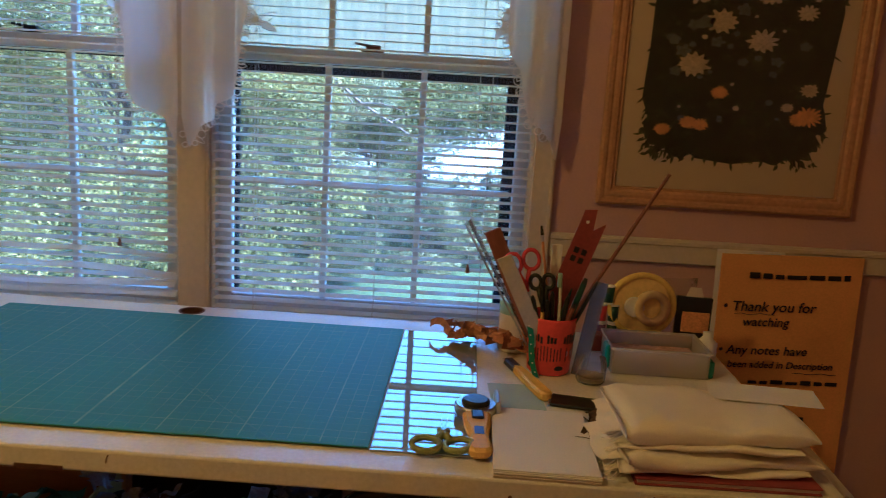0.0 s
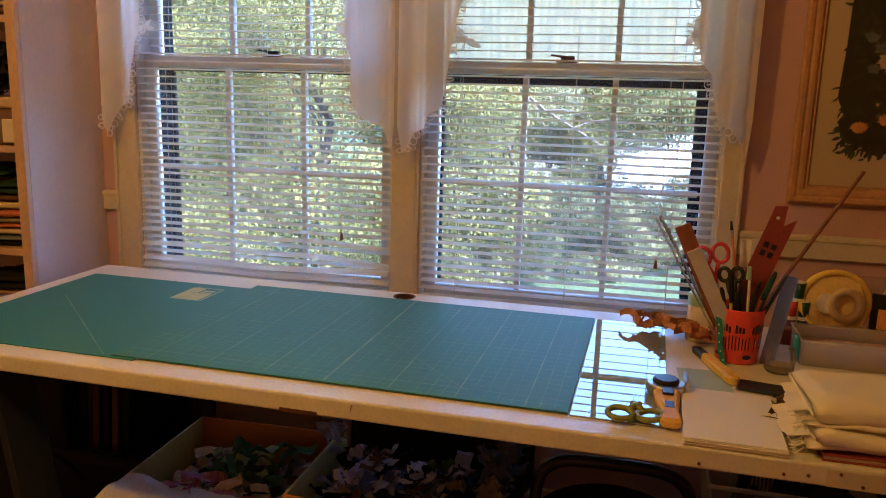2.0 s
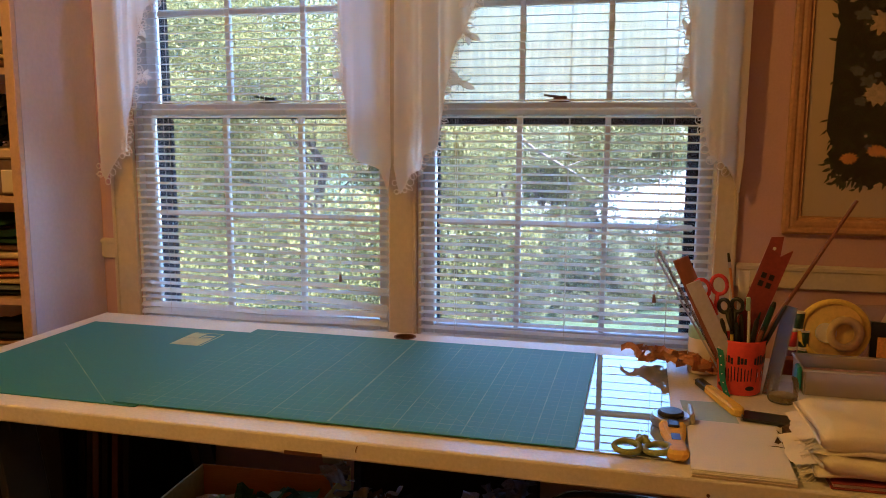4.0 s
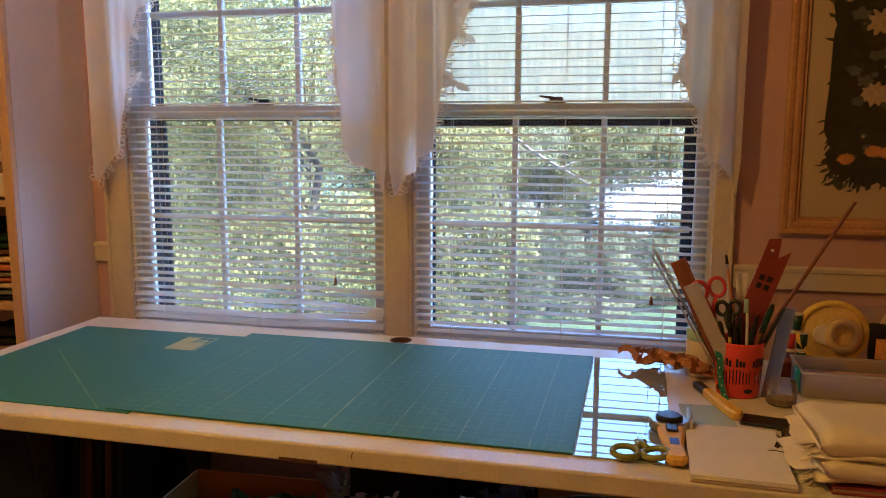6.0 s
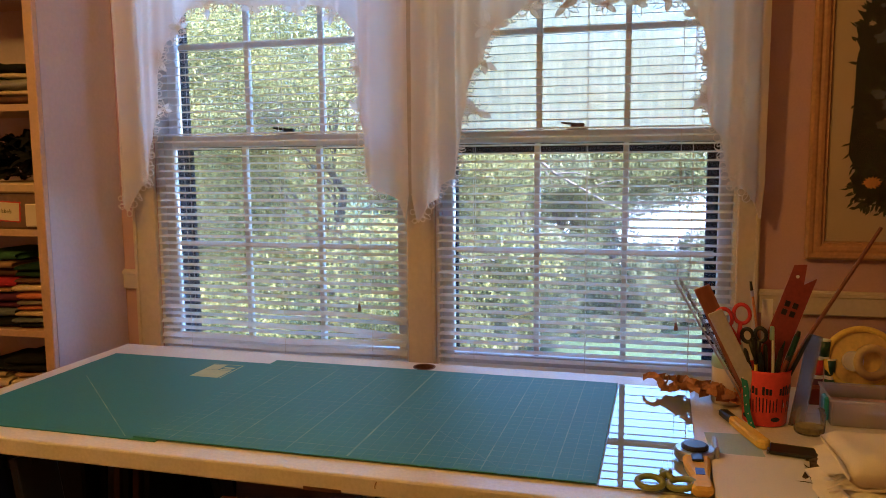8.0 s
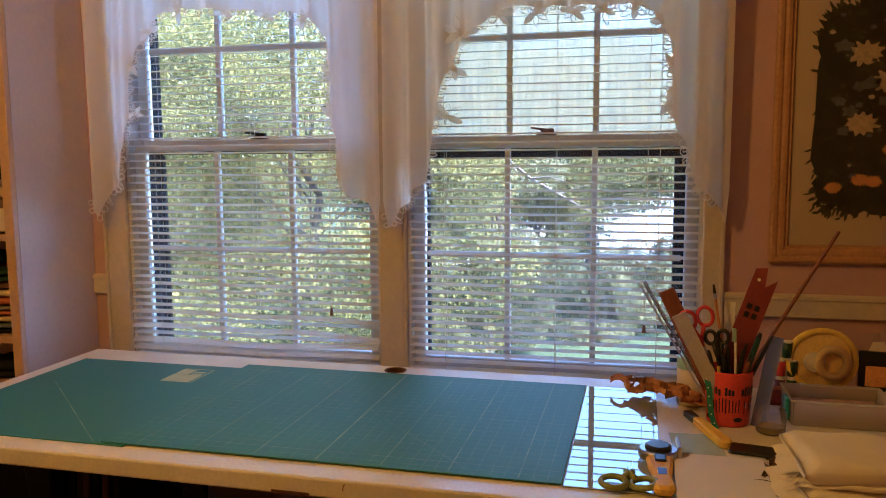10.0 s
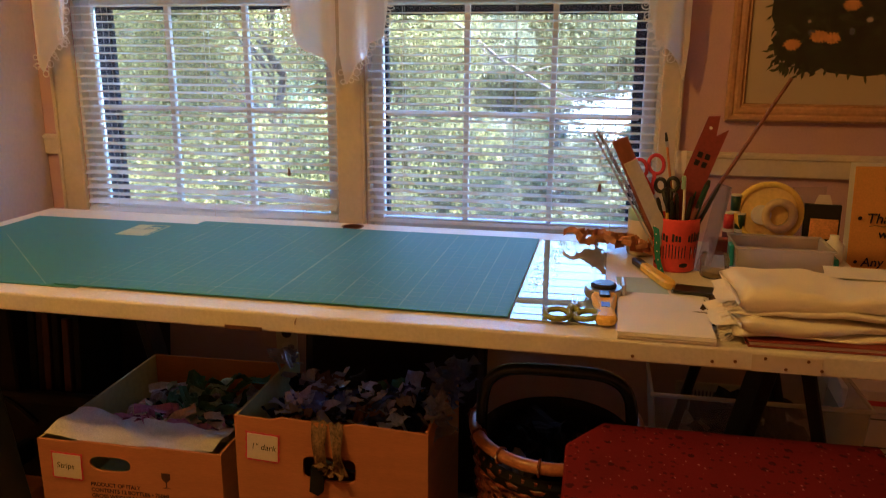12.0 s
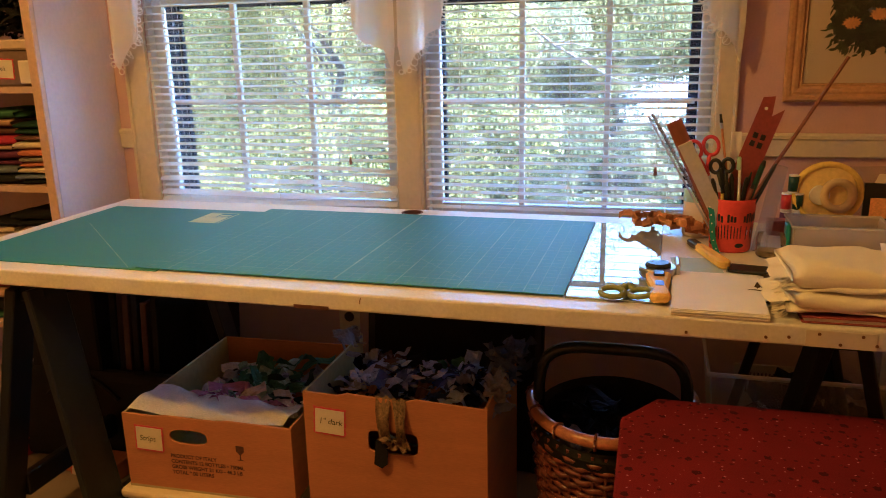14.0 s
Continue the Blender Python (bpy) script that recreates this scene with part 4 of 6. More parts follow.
# ---- things on the table ----
ORANGE = surf("orange_plastic_cup", (0.86, 0.085, 0.002), 0.45, 0.08, 20, 120, 0.05, spec=0.3)
TEAL = surf("teal_plastic", (0.03, 0.30, 0.32), 0.4, 0.1, 20, 120, 0.05)
TEALR = surf("teal_ribbon", (0.03, 0.26, 0.26), 0.8, 0.1, 20, 400, 0.1)
MINT = surf("mint_plastic", (0.35, 0.55, 0.48), 0.4, 0.08, 20, 120, 0.05)
YEL = surf("yellow_plastic", (0.82, 0.52, 0.004), 0.5, 0.06, 20, 120, 0.05, spec=0.25)
YELB = surf("bright_yellow_plastic", (0.92, 0.68, 0.01), 0.45, 0.1, 12, 120, 0.05, spec=0.25)
REDP = surf("red_plastic", (0.62, 0.04, 0.02), 0.35, 0.1, 20, 120, 0.05)
REDR = surf("red_brown_ruler", (0.27, 0.045, 0.022), 0.4, 0.15, 12, 120, 0.08)
BROWNW = surf("brown_wood_strip", (0.26, 0.085, 0.035), 0.5, 0.2, 20, 150, 0.2, stretch=(1, 1, 0.2))
TAN = surf("tan_wood_ribbon", (0.50, 0.22, 0.06), 0.55, 0.2, 25, 200, 0.2)
STICK = surf("reddish_wood_stick", (0.22, 0.07, 0.035), 0.5, 0.2, 30, 200, 0.2)
BRUSHW = surf("varnished_brush_handle", (0.60, 0.24, 0.06), 0.3, 0.15, 30, 200, 0.1)
STEEL = surf("brushed_steel", (0.55, 0.56, 0.58), 0.3, 0.1, 30, 300, 0.1, metal=1.0)
BLKP = surf("black_plastic", (0.018, 0.018, 0.022), 0.35, 0.2, 20, 120, 0.05)
DKGREEN = surf("dark_green_pen", (0.01, 0.06, 0.05), 0.35, 0.2, 20, 120, 0.05)
OLIVE = surf("olive_green_plastic", (0.26, 0.30, 0.05), 0.4, 0.1, 20, 120, 0.05)
GREYP = surf("grey_plastic_file", (0.50, 0.46, 0.45), 0.5, 0.1, 20, 120, 0.1)
ACRY = clear("clear_acrylic", body=0.14, body_color=(0.72, 0.70, 0.66))
TUB = clear("cloudy_clear_plastic", body=0.42, body_color=(0.97, 0.95, 0.93), rough=0.15)
RULER = surf("clear_ruler_over_table", (0.24, 0.30, 0.30), 0.03, 0.05, 3, 20, 0.0, spec=1.0)
RULER.node_tree.links.remove(RULER.node_tree.nodes["Principled BSDF"].inputs["Roughness"].links[0])
RULER.node_tree.nodes["Principled BSDF"].inputs["Roughness"].default_value = 0.015
RULER.node_tree.nodes["Principled BSDF"].inputs["IOR"].default_value = 2.5
CALICO = cloth("unbleached_calico", (0.88, 0.82, 0.68), 0.06, 0, 600, 0.25)
CREAMP = surf("cream_paper", (0.72, 0.64, 0.55), 0.8, 0.04, 6, 300, 0.1)

# clear quilting ruler lying on the table
ruler = thing("quilting_ruler", on_table(0.003, -0.001, 0.0), "clear acrylic quilting ruler lying flat, mirroring the window", "ruler")
part("plate", boxed(0, 0.163, -0.612, 0, 0.0004, 0.0036, 0.0006), RULER, ruler)
bm = bmesh.new()
for i in range(25):
    y = -0.002 - 0.0254 * i * 0.99
    box(bm, 0.150, 0.163 if i % 2 else 0.158, y - 0.0003, y + 0.0003, 0.00365, 0.0037)
part("scale_marks", bm, INK, ruler)

# cup
cup = thing("pencil_cup", on_table(0.310, -0.192), "orange plastic cup holding rulers, brushes and scissors", "cup")
part("wall", lathe(bmesh.new(), ((0.0, 0.001), (0.040, 0.001), (0.043, 0.004), (0.0495, 0.112), (0.051, 0.117), (0.050, 0.118), (0.048, 0.114), (0.0415, 0.006), (0.0, 0.006)), 36), ORANGE, cup, smooth=True)
rnd = random.Random(21)
bm = bmesh.new()
bw = bmesh.new()
for i in range(44):
    a = 6.2832 * i / 44 + 0.1
    for (z0, z1, tgt, wd, keep) in ((0.066, 0.090, bm, 0.0024, 0.75), (0.030, 0.064, bm, 0.0010, 0.9), (0.040, 0.060, bw, 0.0008, 0.35)):
        if rnd.random() > keep:
            continue
        aa = a + (0.07 if tgt is bw else 0)
        zz0, zz1 = z0 + rnd.uniform(0, 0.006), z1 - rnd.uniform(0, 0.008)
        v = []
        for z in (zz0, zz1):
            r = 0.0432 + (z - 0.004) * 0.0602 + 0.0005
            for s in (-1, 1):
                t_ = aa + s * wd / r
                v.append((r * math.cos(t_), r * math.sin(t_), z))
        tgt.faces.new([tgt.verts.new(v[k]) for k in (0, 1, 3, 2)])
part("printed_marks", bm, BLKP, cup)
part("printed_marks", bw, PAPER, cup)
for a in (-1.2, 1.9, -2.6, 0.4):
    bm = lathe(bmesh.new(), ((0.0, 0.0005), (0.0055, 0.0005), (0.008, 0.0)), 14)
    bmesh.ops.transform(bm, matrix=Matrix.Rotation(a, 4, "Z") @ pose(0.0445, 0, 0.018, 0, 86, 0) @ Matrix.Diagonal((0.6, 1.2, 1, 1)), verts=bm.verts)
    part("printed_dot", bm, BLKP, cup)

CUPY = -0.515


def strip(name, a, b, w, t, material, label, cat, yb=CUPY, ya=None, hole=False, notch=False, roll=0.0):
    """A flat bar standing in the cup, from foot a to tip b, given as (x, z)."""
    A, B = Vector((a[0], yb, a[1])), Vector((b[0], yb if ya is None else ya, b[1]))
    d = B - A
    m = Matrix.Translation(A) @ d.to_track_quat("Z", "Y").to_matrix().to_4x4()
    xa = (m.inverted().to_3x3() @ Vector((1, 0, 0)))
    m = m @ Matrix.Rotation(math.atan2(xa.y, xa.x) + radians(roll), 4, "Z")
    o = thing(name, m, label, cat)
    L = d.length
    if notch:
        bm = slab([(-w / 2, 0), (w / 2, 0), (w / 2, L * 0.93), (w * 0.12, L * 0.86), (-w * 0.05, L), (-w / 2, L * 0.97)], -t / 2, t / 2, None, pose(0, 0, 0, 90, 0, 0))
    else:
        bm = boxed(-w / 2, w / 2, -t / 2, t / 2, 0, L, min(0.0008, t * 0.3))
    part("blade", bm, material, o)
    if hole:
        part("hanging_hole", rod(bmesh.new(), (-w * 0.22, -t / 2 - 0.0004, L * 0.90), (-w * 0.22, t / 2 + 0.0004, L * 0.90), 0.0035, n=12), PAPER, o)
    return o, L


strip("acrylic_ruler", (0.735, 0.775), (0.586, 1.035), 0.011, 0.002, ACRY, "thin clear ruler leaning in the cup", "ruler", -0.500, -0.50, roll=50)
strip("steel_ruler", (0.728, 0.770), (0.577, 1.030), 0.004, 0.002, STEEL, "narrow steel rule leaning in the cup", "ruler", -0.506, -0.506)
strip("wood_strip", (0.748, 0.770), (0.632, 1.018), 0.034, 0.004, BROWNW, "flat brown wooden strip leaning in the cup", "wood strip", -0.500, -0.50)
strip("nail_file", (0.744, 0.800), (0.655, 0.978), 0.030, 0.003, GREYP, "flat grey file leaning in the cup", "file", -0.545, -0.560)
o, L = strip("red_ruler", (0.745, 0.790), (0.838, 1.070), 0.050, 0.003, REDR, "red-brown notched plastic ruler with a hanging hole", "ruler", -0.505, -0.50, hole=True, notch=True)
bm = bmesh.new()
for dx, dz in ((-0.010, 0.0), (0.006, 0.0), (-0.010, 0.018), (0.006, 0.018)):
    box(bm, dx - 0.005, dx + 0.005, -0.0026, -0.0018, L * 0.62 + dz, L * 0.62 + dz + 0.012)
part("printed_mark", bm, BLKP, o)
strip("craft_card", (0.765, 0.780), (0.764, 0.995), 0.022, 0.002, PAPER, "pale card strip standing in the cup", "card strip", -0.495, -0.49)


def stick(name, a, b, y0, y1, r0, r1, material, label, cat):
    A, B = Vector((a[0], y0, a[1])), Vector((b[0], y1, b[1]))
    o = thing(name, Matrix.Translation(A), label, cat)
    part("shaft", rod(bmesh.new(), (0, 0, 0), B - A, r0, r1, 12), material, o)
    return o, B - A


stick("dowel", (0.765, 0.785), (0.964, 1.150), -0.515, -0.515, 0.0045, 0.0036, STICK, "long thin reddish wooden stick in the cup", "stick")
o, d = stick("paint_brush", (0.770, 0.760), (0.731, 1.005), -0.525, -0.52, 0.0035, 0.0026, BRUSHW, "paint brush with varnished handle and black bristles", "brush")
part("ferrule", rod(bmesh.new(), d, d * 1.05, 0.0032, 0.0035, 10), STEEL, o)
part("bristles", rod(bmesh.new(), d * 1.05, d * 1.125, 0.0036, 0.0022, 10), BLKP, o)
o, d = stick("toothbrush", (0.776, 0.765), (0.770, 0.945), -0.540, -0.54, 0.0035, 0.003, PAPER, "white toothbrush standing in the cup", "toothbrush")
part("bristles", boxed(-0.012, -0.004, -0.004, 0.004, 0.155, 0.183, 0.001), MINT, o)
for a, b, y, r, mt, lb in (((0.770, 0.77), (0.815, 0.932), -0.545, 0.0065, DKGREEN, "thick dark green pen"), ((0.775, 0.77), (0.838, 0.925), -0.535, 0.0045, BLKP, "black pen"), ((0.765, 0.77), (0.755, 0.905), -0.550, 0.0050, BLKP, "black pen"),
                           ((0.755, 0.77), (0.735, 0.915), -0.540, 0.0055, BLKP, "black pen"), ((0.775, 0.77), (0.835, 0.905), -0.500, 0.0040, STICK, "reddish pencil"), ((0.745, 0.78), (0.738, 0.872), -0.553, 0.0040, YELB, "short yellow pen"), ((0.76, 0.77), (0.800, 0.915), -0.50, 0.0045, DKGREEN, "dark green pen"), ((0.750, 0.77), (0.718, 0.895), -0.552, 0.0055, BLKP, "black marker"), ((0.758, 0.77), (0.746, 0.890), -0.556, 0.0055, STEELB, "dark blue marker"), ((0.772, 0.77), (0.784, 0.900), -0.556, 0.0055, BLKP, "black marker"), ((0.768, 0.77), (0.796, 0.885), -0.557, 0.005, STICK, "brown pencil"), ((0.745, 0.77), (0.700, 0.905), -0.535, 0.005, STEEL, "steel pen")):
    o, d = stick("pen", a, b, -0.518 + 0.25 * (y + 0.518), y, r, r * 0.9, mt, lb + " standing in the cup", "pen")
    part("cap", rod(bmesh.new(), d, d * 1.06, r * 0.85, r * 0.5, 10), BLKP, o)


def scissors(name, m, label, mat_h, blade_len, loop_r, blades=True):
    s = thing(name, m, label, "scissors")
    for k in (-1, 1):
        c = Vector((k * loop_r * 1.15, 0, 0.045 + loop_r))
        bm = tube(bmesh.new(), [c + Vector((loop_r * math.cos(6.2832 * i / 18), k * 0.002, loop_r * 1.25 * math.sin(6.2832 * i / 18))) for i in range(18)], 0.0042, 8, True)
        tube(bm, [c + Vector((-k * loop_r * 0.4, k * 0.002, -loop_r * 1.1)), Vector((k * 0.004, k * 0.002, 0.02)), Vector((-k * 0.001, k * 0.002, 0.0))], [0.0045, 0.0048, 0.004], 8)
        part("handle", bm, mat_h, s, smooth=True)
        if blades:
            part("blade", slab([(-0.006, 0.0), (0.006, 0.0), (0.001, -blade_len)], k * 0.0015 - 0.0007, k * 0.0015 + 0.0007, None, pose(0, 0, 0, 90, 0, k * 4)), STEEL, s)
    return s


scissors("scissors", pose(0.708, -0.528, 0.905, 0, -14, 6), "red-handled scissors standing points down in the cup", REDP, 0.06, 0.016)
scissors("scissors", pose(0.742, -0.538, 0.872, 0, -8, -20), "dark-handled small scissors standing in the cup", BLKP, 0.05, 0.011, False)
# leaning clear template beside the cup
o, L = strip("clear_template", (0.820, 0.7425), (0.858, 0.925), 0.040, 0.002, ACRY, "clear plastic template leaning beside the cup", "template", -0.540, -0.50, roll=35)
# dotted ribbon down the cup
bm = bmesh.new()
N_ = 14
prev = None
dots = bmesh.new()
for i in range(N_ + 1):
    u = i / N_
    x, y, z = 0.706 + 0.030 * u + 0.004 * math.sin(u * 6), -0.545 - 0.022 * u, 0.868 - 0.125 * u
    row = [bm.verts.new((x - 0.006, y, z)), bm.verts.new((x + 0.006, y + 0.001, z - 0.002))]
    if prev:
        bm.faces.new((prev[0], prev[1], row[1], row[0]))
    prev = row
    if i % 2:
        rod(dots, (x + 0.002 * math.cos(i * 3), y - 0.0006, z), (x + 0.002 * math.cos(i * 3), y + 0.0010, z), 0.0016, n=8)
rb = thing("ribbon", pose(0, 0, 0), "teal ribbon with white dots hanging beside the cup", "ribbon")
part("band", bm, TEALR, rb)
part("dots", dots, PAPER, rb)
# mint jar and white box behind the cup
jar = thing("mint_jar", pose(0.700, -0.395, TABLE_Z), "white pot with a mint green lid behind the cup", "jar")
part("pot", lathe(bmesh.new(), ((0, 0.001), (0.032, 0.001), (0.034, 0.008), (0.034, 0.082), (0.031, 0.086)), 24), CREAMP, jar, smooth=True)
part("lid", lathe(bmesh.new(), ((0.0345, 0.084), (0.035, 0.087), (0.035, 0.108), (0.031, 0.111), (0, 0.111)), 24), MINT, jar, "mint green lid", smooth=True)


# heap of tan wooden ribbon
def curl_band(bm, pts, w, t=0.0012):
    prev = None
    for i, p in enumerate(pts):
        p = Vector(p)
        tw = 0.7 * math.sin(i * 0.8)
        up = Vector((0.3 * math.sin(i), math.sin(tw) * 0.8, math.cos(tw))).normalized()
        row = [bm.verts.new(p - up * w / 2), bm.verts.new(p + up * w / 2)]
        if prev:
            bm.faces.new((prev[0], row[0], row[1], prev[1]))
        prev = row


rnd = random.Random(33)
heap = thing("ribbon_heap", on_table(0.182, -0.085) @ Matrix.Scale(1.25, 4), "tangled heap of tan zigzag wood ribbon", "ribbon")
for k in range(9):
    bm = bmesh.new()
    x0 = -0.045 + 0.115 * k / 9
    pts = []
    for i in range(16):
        u = i / 15
        pts.append((x0 + 0.055 * (u - 0.5) + 0.012 * math.sin(i * 1.9 + k), 0.035 - 0.09 * (k / 9) + 0.02 * math.sin(i * 1.3 + k * 2), 0.012 + 0.018 * (0.5 + 0.5 * math.sin(i * 1.1 + k * 1.7)) + 0.010 * math.sin(3.14 * k / 9)))
    curl_band(bm, pts, 0.011)
    part("loop", bm, TAN, heap)
bm = bmesh.new()
curl_band(bm, [(-0.098 + 0.010 * i, 0.055 - 0.006 * i, 0.022 + 0.010 * math.sin(i * 0.9)) for i in range(9)], 0.013)
part("loose_end", bm, TAN, heap)

# yellow craft knife
kn = thing("craft_knife", on_table(0.262, -0.278, 0.001, 19), "yellow craft knife with a black slider", "knife")
part("handle", slab([(-0.013, -0.085), (-0.006, -0.096), (0.008, -0.096), (0.014, -0.084), (0.013, 0.0), (0.010, 0.05), (-0.009, 0.055), (-0.012, 0.0)], 0.0, 0.018), YEL, kn)
kn.children[0].modifiers.new("edge", "BEVEL").width = 0.004
part("slider", boxed(-0.010, 0.010, 0.045, 0.100, 0.002, 0.017, 0.003), BLKP, kn)
part("blade", boxed(-0.005, 0.006, 0.098, 0.118, 0.008, 0.009, 0), STEEL, kn)

# rotary cutter
rc = thing("rotary_cutter", on_table(0.166, -0.524, 0.0045, 2), "yellow rotary cutter with a black blade guard", "rotary cutter")
h = part("handle", slab([(-0.019, -0.095), (-0.012, -0.104), (0.012, -0.104), (0.020, -0.094), (0.015, -0.045), (0.021, 0.0), (0.024, 0.045), (-0.024, 0.045), (-0.022, 0.0), (-0.014, -0.045)], 0.001, 0.019), YEL, rc)
h.modifiers.new("edge", "BEVEL").width = 0.006
part("wheel_guard", lathe(bmesh.new(), ((0, 0.003), (0.034, 0.003), (0.036, 0.006), (0.036, 0.018), (0.033, 0.021), (0.0, 0.021)), 32, pose(-0.001, 0.070, 0)), STEEL, rc, "steel blade housing")
part("nut", lathe(bmesh.new(), ((0.024, 0.0212), (0.024, 0.026), (0.020, 0.029), (0.0, 0.029)), 24, pose(-0.001, 0.070, 0)), BLKP, rc, "black round blade nut")
part("lock_button", boxed(-0.010, 0.010, 0.005, 0.036, 0.0193, 0.024, 0.002), BLKP, rc)
part("brand_patch", boxed(-0.007, 0.008, -0.050, -0.022, 0.0192, 0.0198, 0), STEELB, rc, "small blue patch")
part("steel_clip", boxed(0.032, 0.040, 0.055, 0.115, 0.002, 0.030, 0.002), STEEL, rc)

# olive-handled snips
sn = thing("thread_snips", on_table(0.112, -0.590, 0.004, 0) @ Matrix.Scale(0.84, 4), "small olive green handled scissors lying on the ruler", "scissors")
for k, (cx_, cy_, tilt) in enumerate(((-0.030, -0.020, 12), (0.030, -0.014, -8))):
    bm = tube(bmesh.new(), [(cx_ + 0.025 * math.cos(6.2832 * i / 20), cy_ + 0.020 * math.sin(6.2832 * i / 20), 0.014 + 0.004 * math.sin(6.2832 * i / 20 + k)) for i in range(20)], 0.0062, 10, True)
    tube(bm, [(cx_ * 0.45, cy_ + 0.012, 0.016), (0.0, 0.028, 0.016), (-cx_ * 0.25, 0.048, 0.011)], [0.007, 0.008, 0.006], 8)
    part("handle", bm, OLIVE, sn, smooth=True)
    part("blade", slab([(-0.004, 0.040), (0.004, 0.040), (0.001, 0.120)], 0.006 + 0.002 * k, 0.0072 + 0.002 * k, None, pose(0, 0, 0, 0, 0, tilt * 0.3)), STEEL, sn)
part("pivot", rod(bmesh.new(), (0, 0.03, 0.006), (0, 0.03, 0.024), 0.004, n=10), STEEL, sn)

# notepad: sheets a little out of line
pad = thing("note_pad", on_table(0.267, -0.551, 0.0005, -0.5), "thick pad of plain white paper", "notepad")
for i in range(6):
    dx, dy = rnd.uniform(-0.0018, 0.0018), rnd.uniform(-0.002, 0.001)
    part("sheet", boxed(-0.078 + dx, 0.078 + dx, -0.118 + dy, 0.112 + dy, i * 0.0022, i * 0.0022 + 0.0021, 0.0003), PAPER if i > 1 else CREAMP, pad)
# pale teal card, black case, dark tin beside
tc_ = thing("teal_card", on_table(0.235, -0.345, 0.0004, 4), "pale teal card lying on the table", "card")
part("card", boxed(-0.045, 0.050, -0.065, 0.055, 0, 0.0008, 0), surf("pale_teal_card", (0.42, 0.55, 0.48), 0.7, 0.06, 10, 200, 0.05), tc_)
cs = thing("black_case", on_table(0.345, -0.370, 0.0013, -10), "flat black case with a silver edge", "case")
part("lid", boxed(-0.045, 0.040, -0.026, 0.026, 0, 0.006, 0.002), BLKP, cs)
part("edge_strip", boxed(-0.049, -0.0455, -0.026, 0.026, 0, 0.006, 0.001), STEEL, cs, "silver edge")
tn = thing("patterned_cloth", on_table(0.357, -0.50, 0.0005, 10), "dark brown patterned cloth strip beside the pad", "cloth")
DKCLOTH = surf("dark_brown_print", (0.16, 0.09, 0.05), 0.9, 0.6, 60, 200, 0.2, dark=(0.012, 0.009, 0.008))
bm = scraps(bmesh.new(), -0.015, 0.02, -0.10, 0.06, 0.004, 0.012, 8, 0.035, random.Random(2))
part("folds", bm, DKCLOTH, tn)


# folded calico stack on a book
def folded(w, d, h, seed, puff=0.006, soft=False):
    """One folded length of cloth: soft rounded slab with a rolled front fold and creases."""
    bm = bmesh.new()
    nx, ny = (40, 44) if soft else (26, 30)
    r = random.Random(seed)
    ph = [r.uniform(0, 6) for _ in range(6)]
    rows = []
    for i in range(nx + 1):
        u = i / nx * 2 - 1
        loop = []
        for j in range(ny):
            q = 6.2832 * j / ny
            cy, sy = math.cos(q), math.sin(q)
            e = 0.42 if soft else 0.35
            y = d / 2 * math.copysign(abs(cy) ** e, cy)
            z = h / 2 + h / 2 * math.copysign(abs(sy) ** (0.62 if soft else 0.6), sy)
            x = w / 2 * u
            k = 1 - 0.16 * max(0, abs(u) - 0.86) / 0.14 * (4.5 if soft else 2)
            z = h / 2 + (z - h / 2) * max(0.15, k)
            nz = noise.noise(Vector((x * 9 + seed * 7, y * 9, z * 30)))
            n2 = noise.noise(Vector((x * 30 + seed * 3, y * 30, z * 60)))
            z += puff * nz * (0.4 + 0.6 * (z / h)) + (0.0034 if soft else 0.0018) * n2
            y += 0.008 * noise.noise(Vector((x * 7, seed, z * 20))) + 0.012 * u * (1 if cy < 0 else 0.3)
            x += 0.010 * noise.noise(Vector((y * 6 + ph[0], z * 25, seed)))
            loop.append(bm.verts.new((x, y, max(0.0, z))))
        rows.append(loop)
    for a, b in zip(rows, rows[1:]):
        for j in range(ny):
            bm.faces.new((a[j], a[(j + 1) % ny], b[(j + 1) % ny], b[j]))
    bm.faces.new(rows[0])
    bm.faces.new(rows[-1][::-1])
    return bm


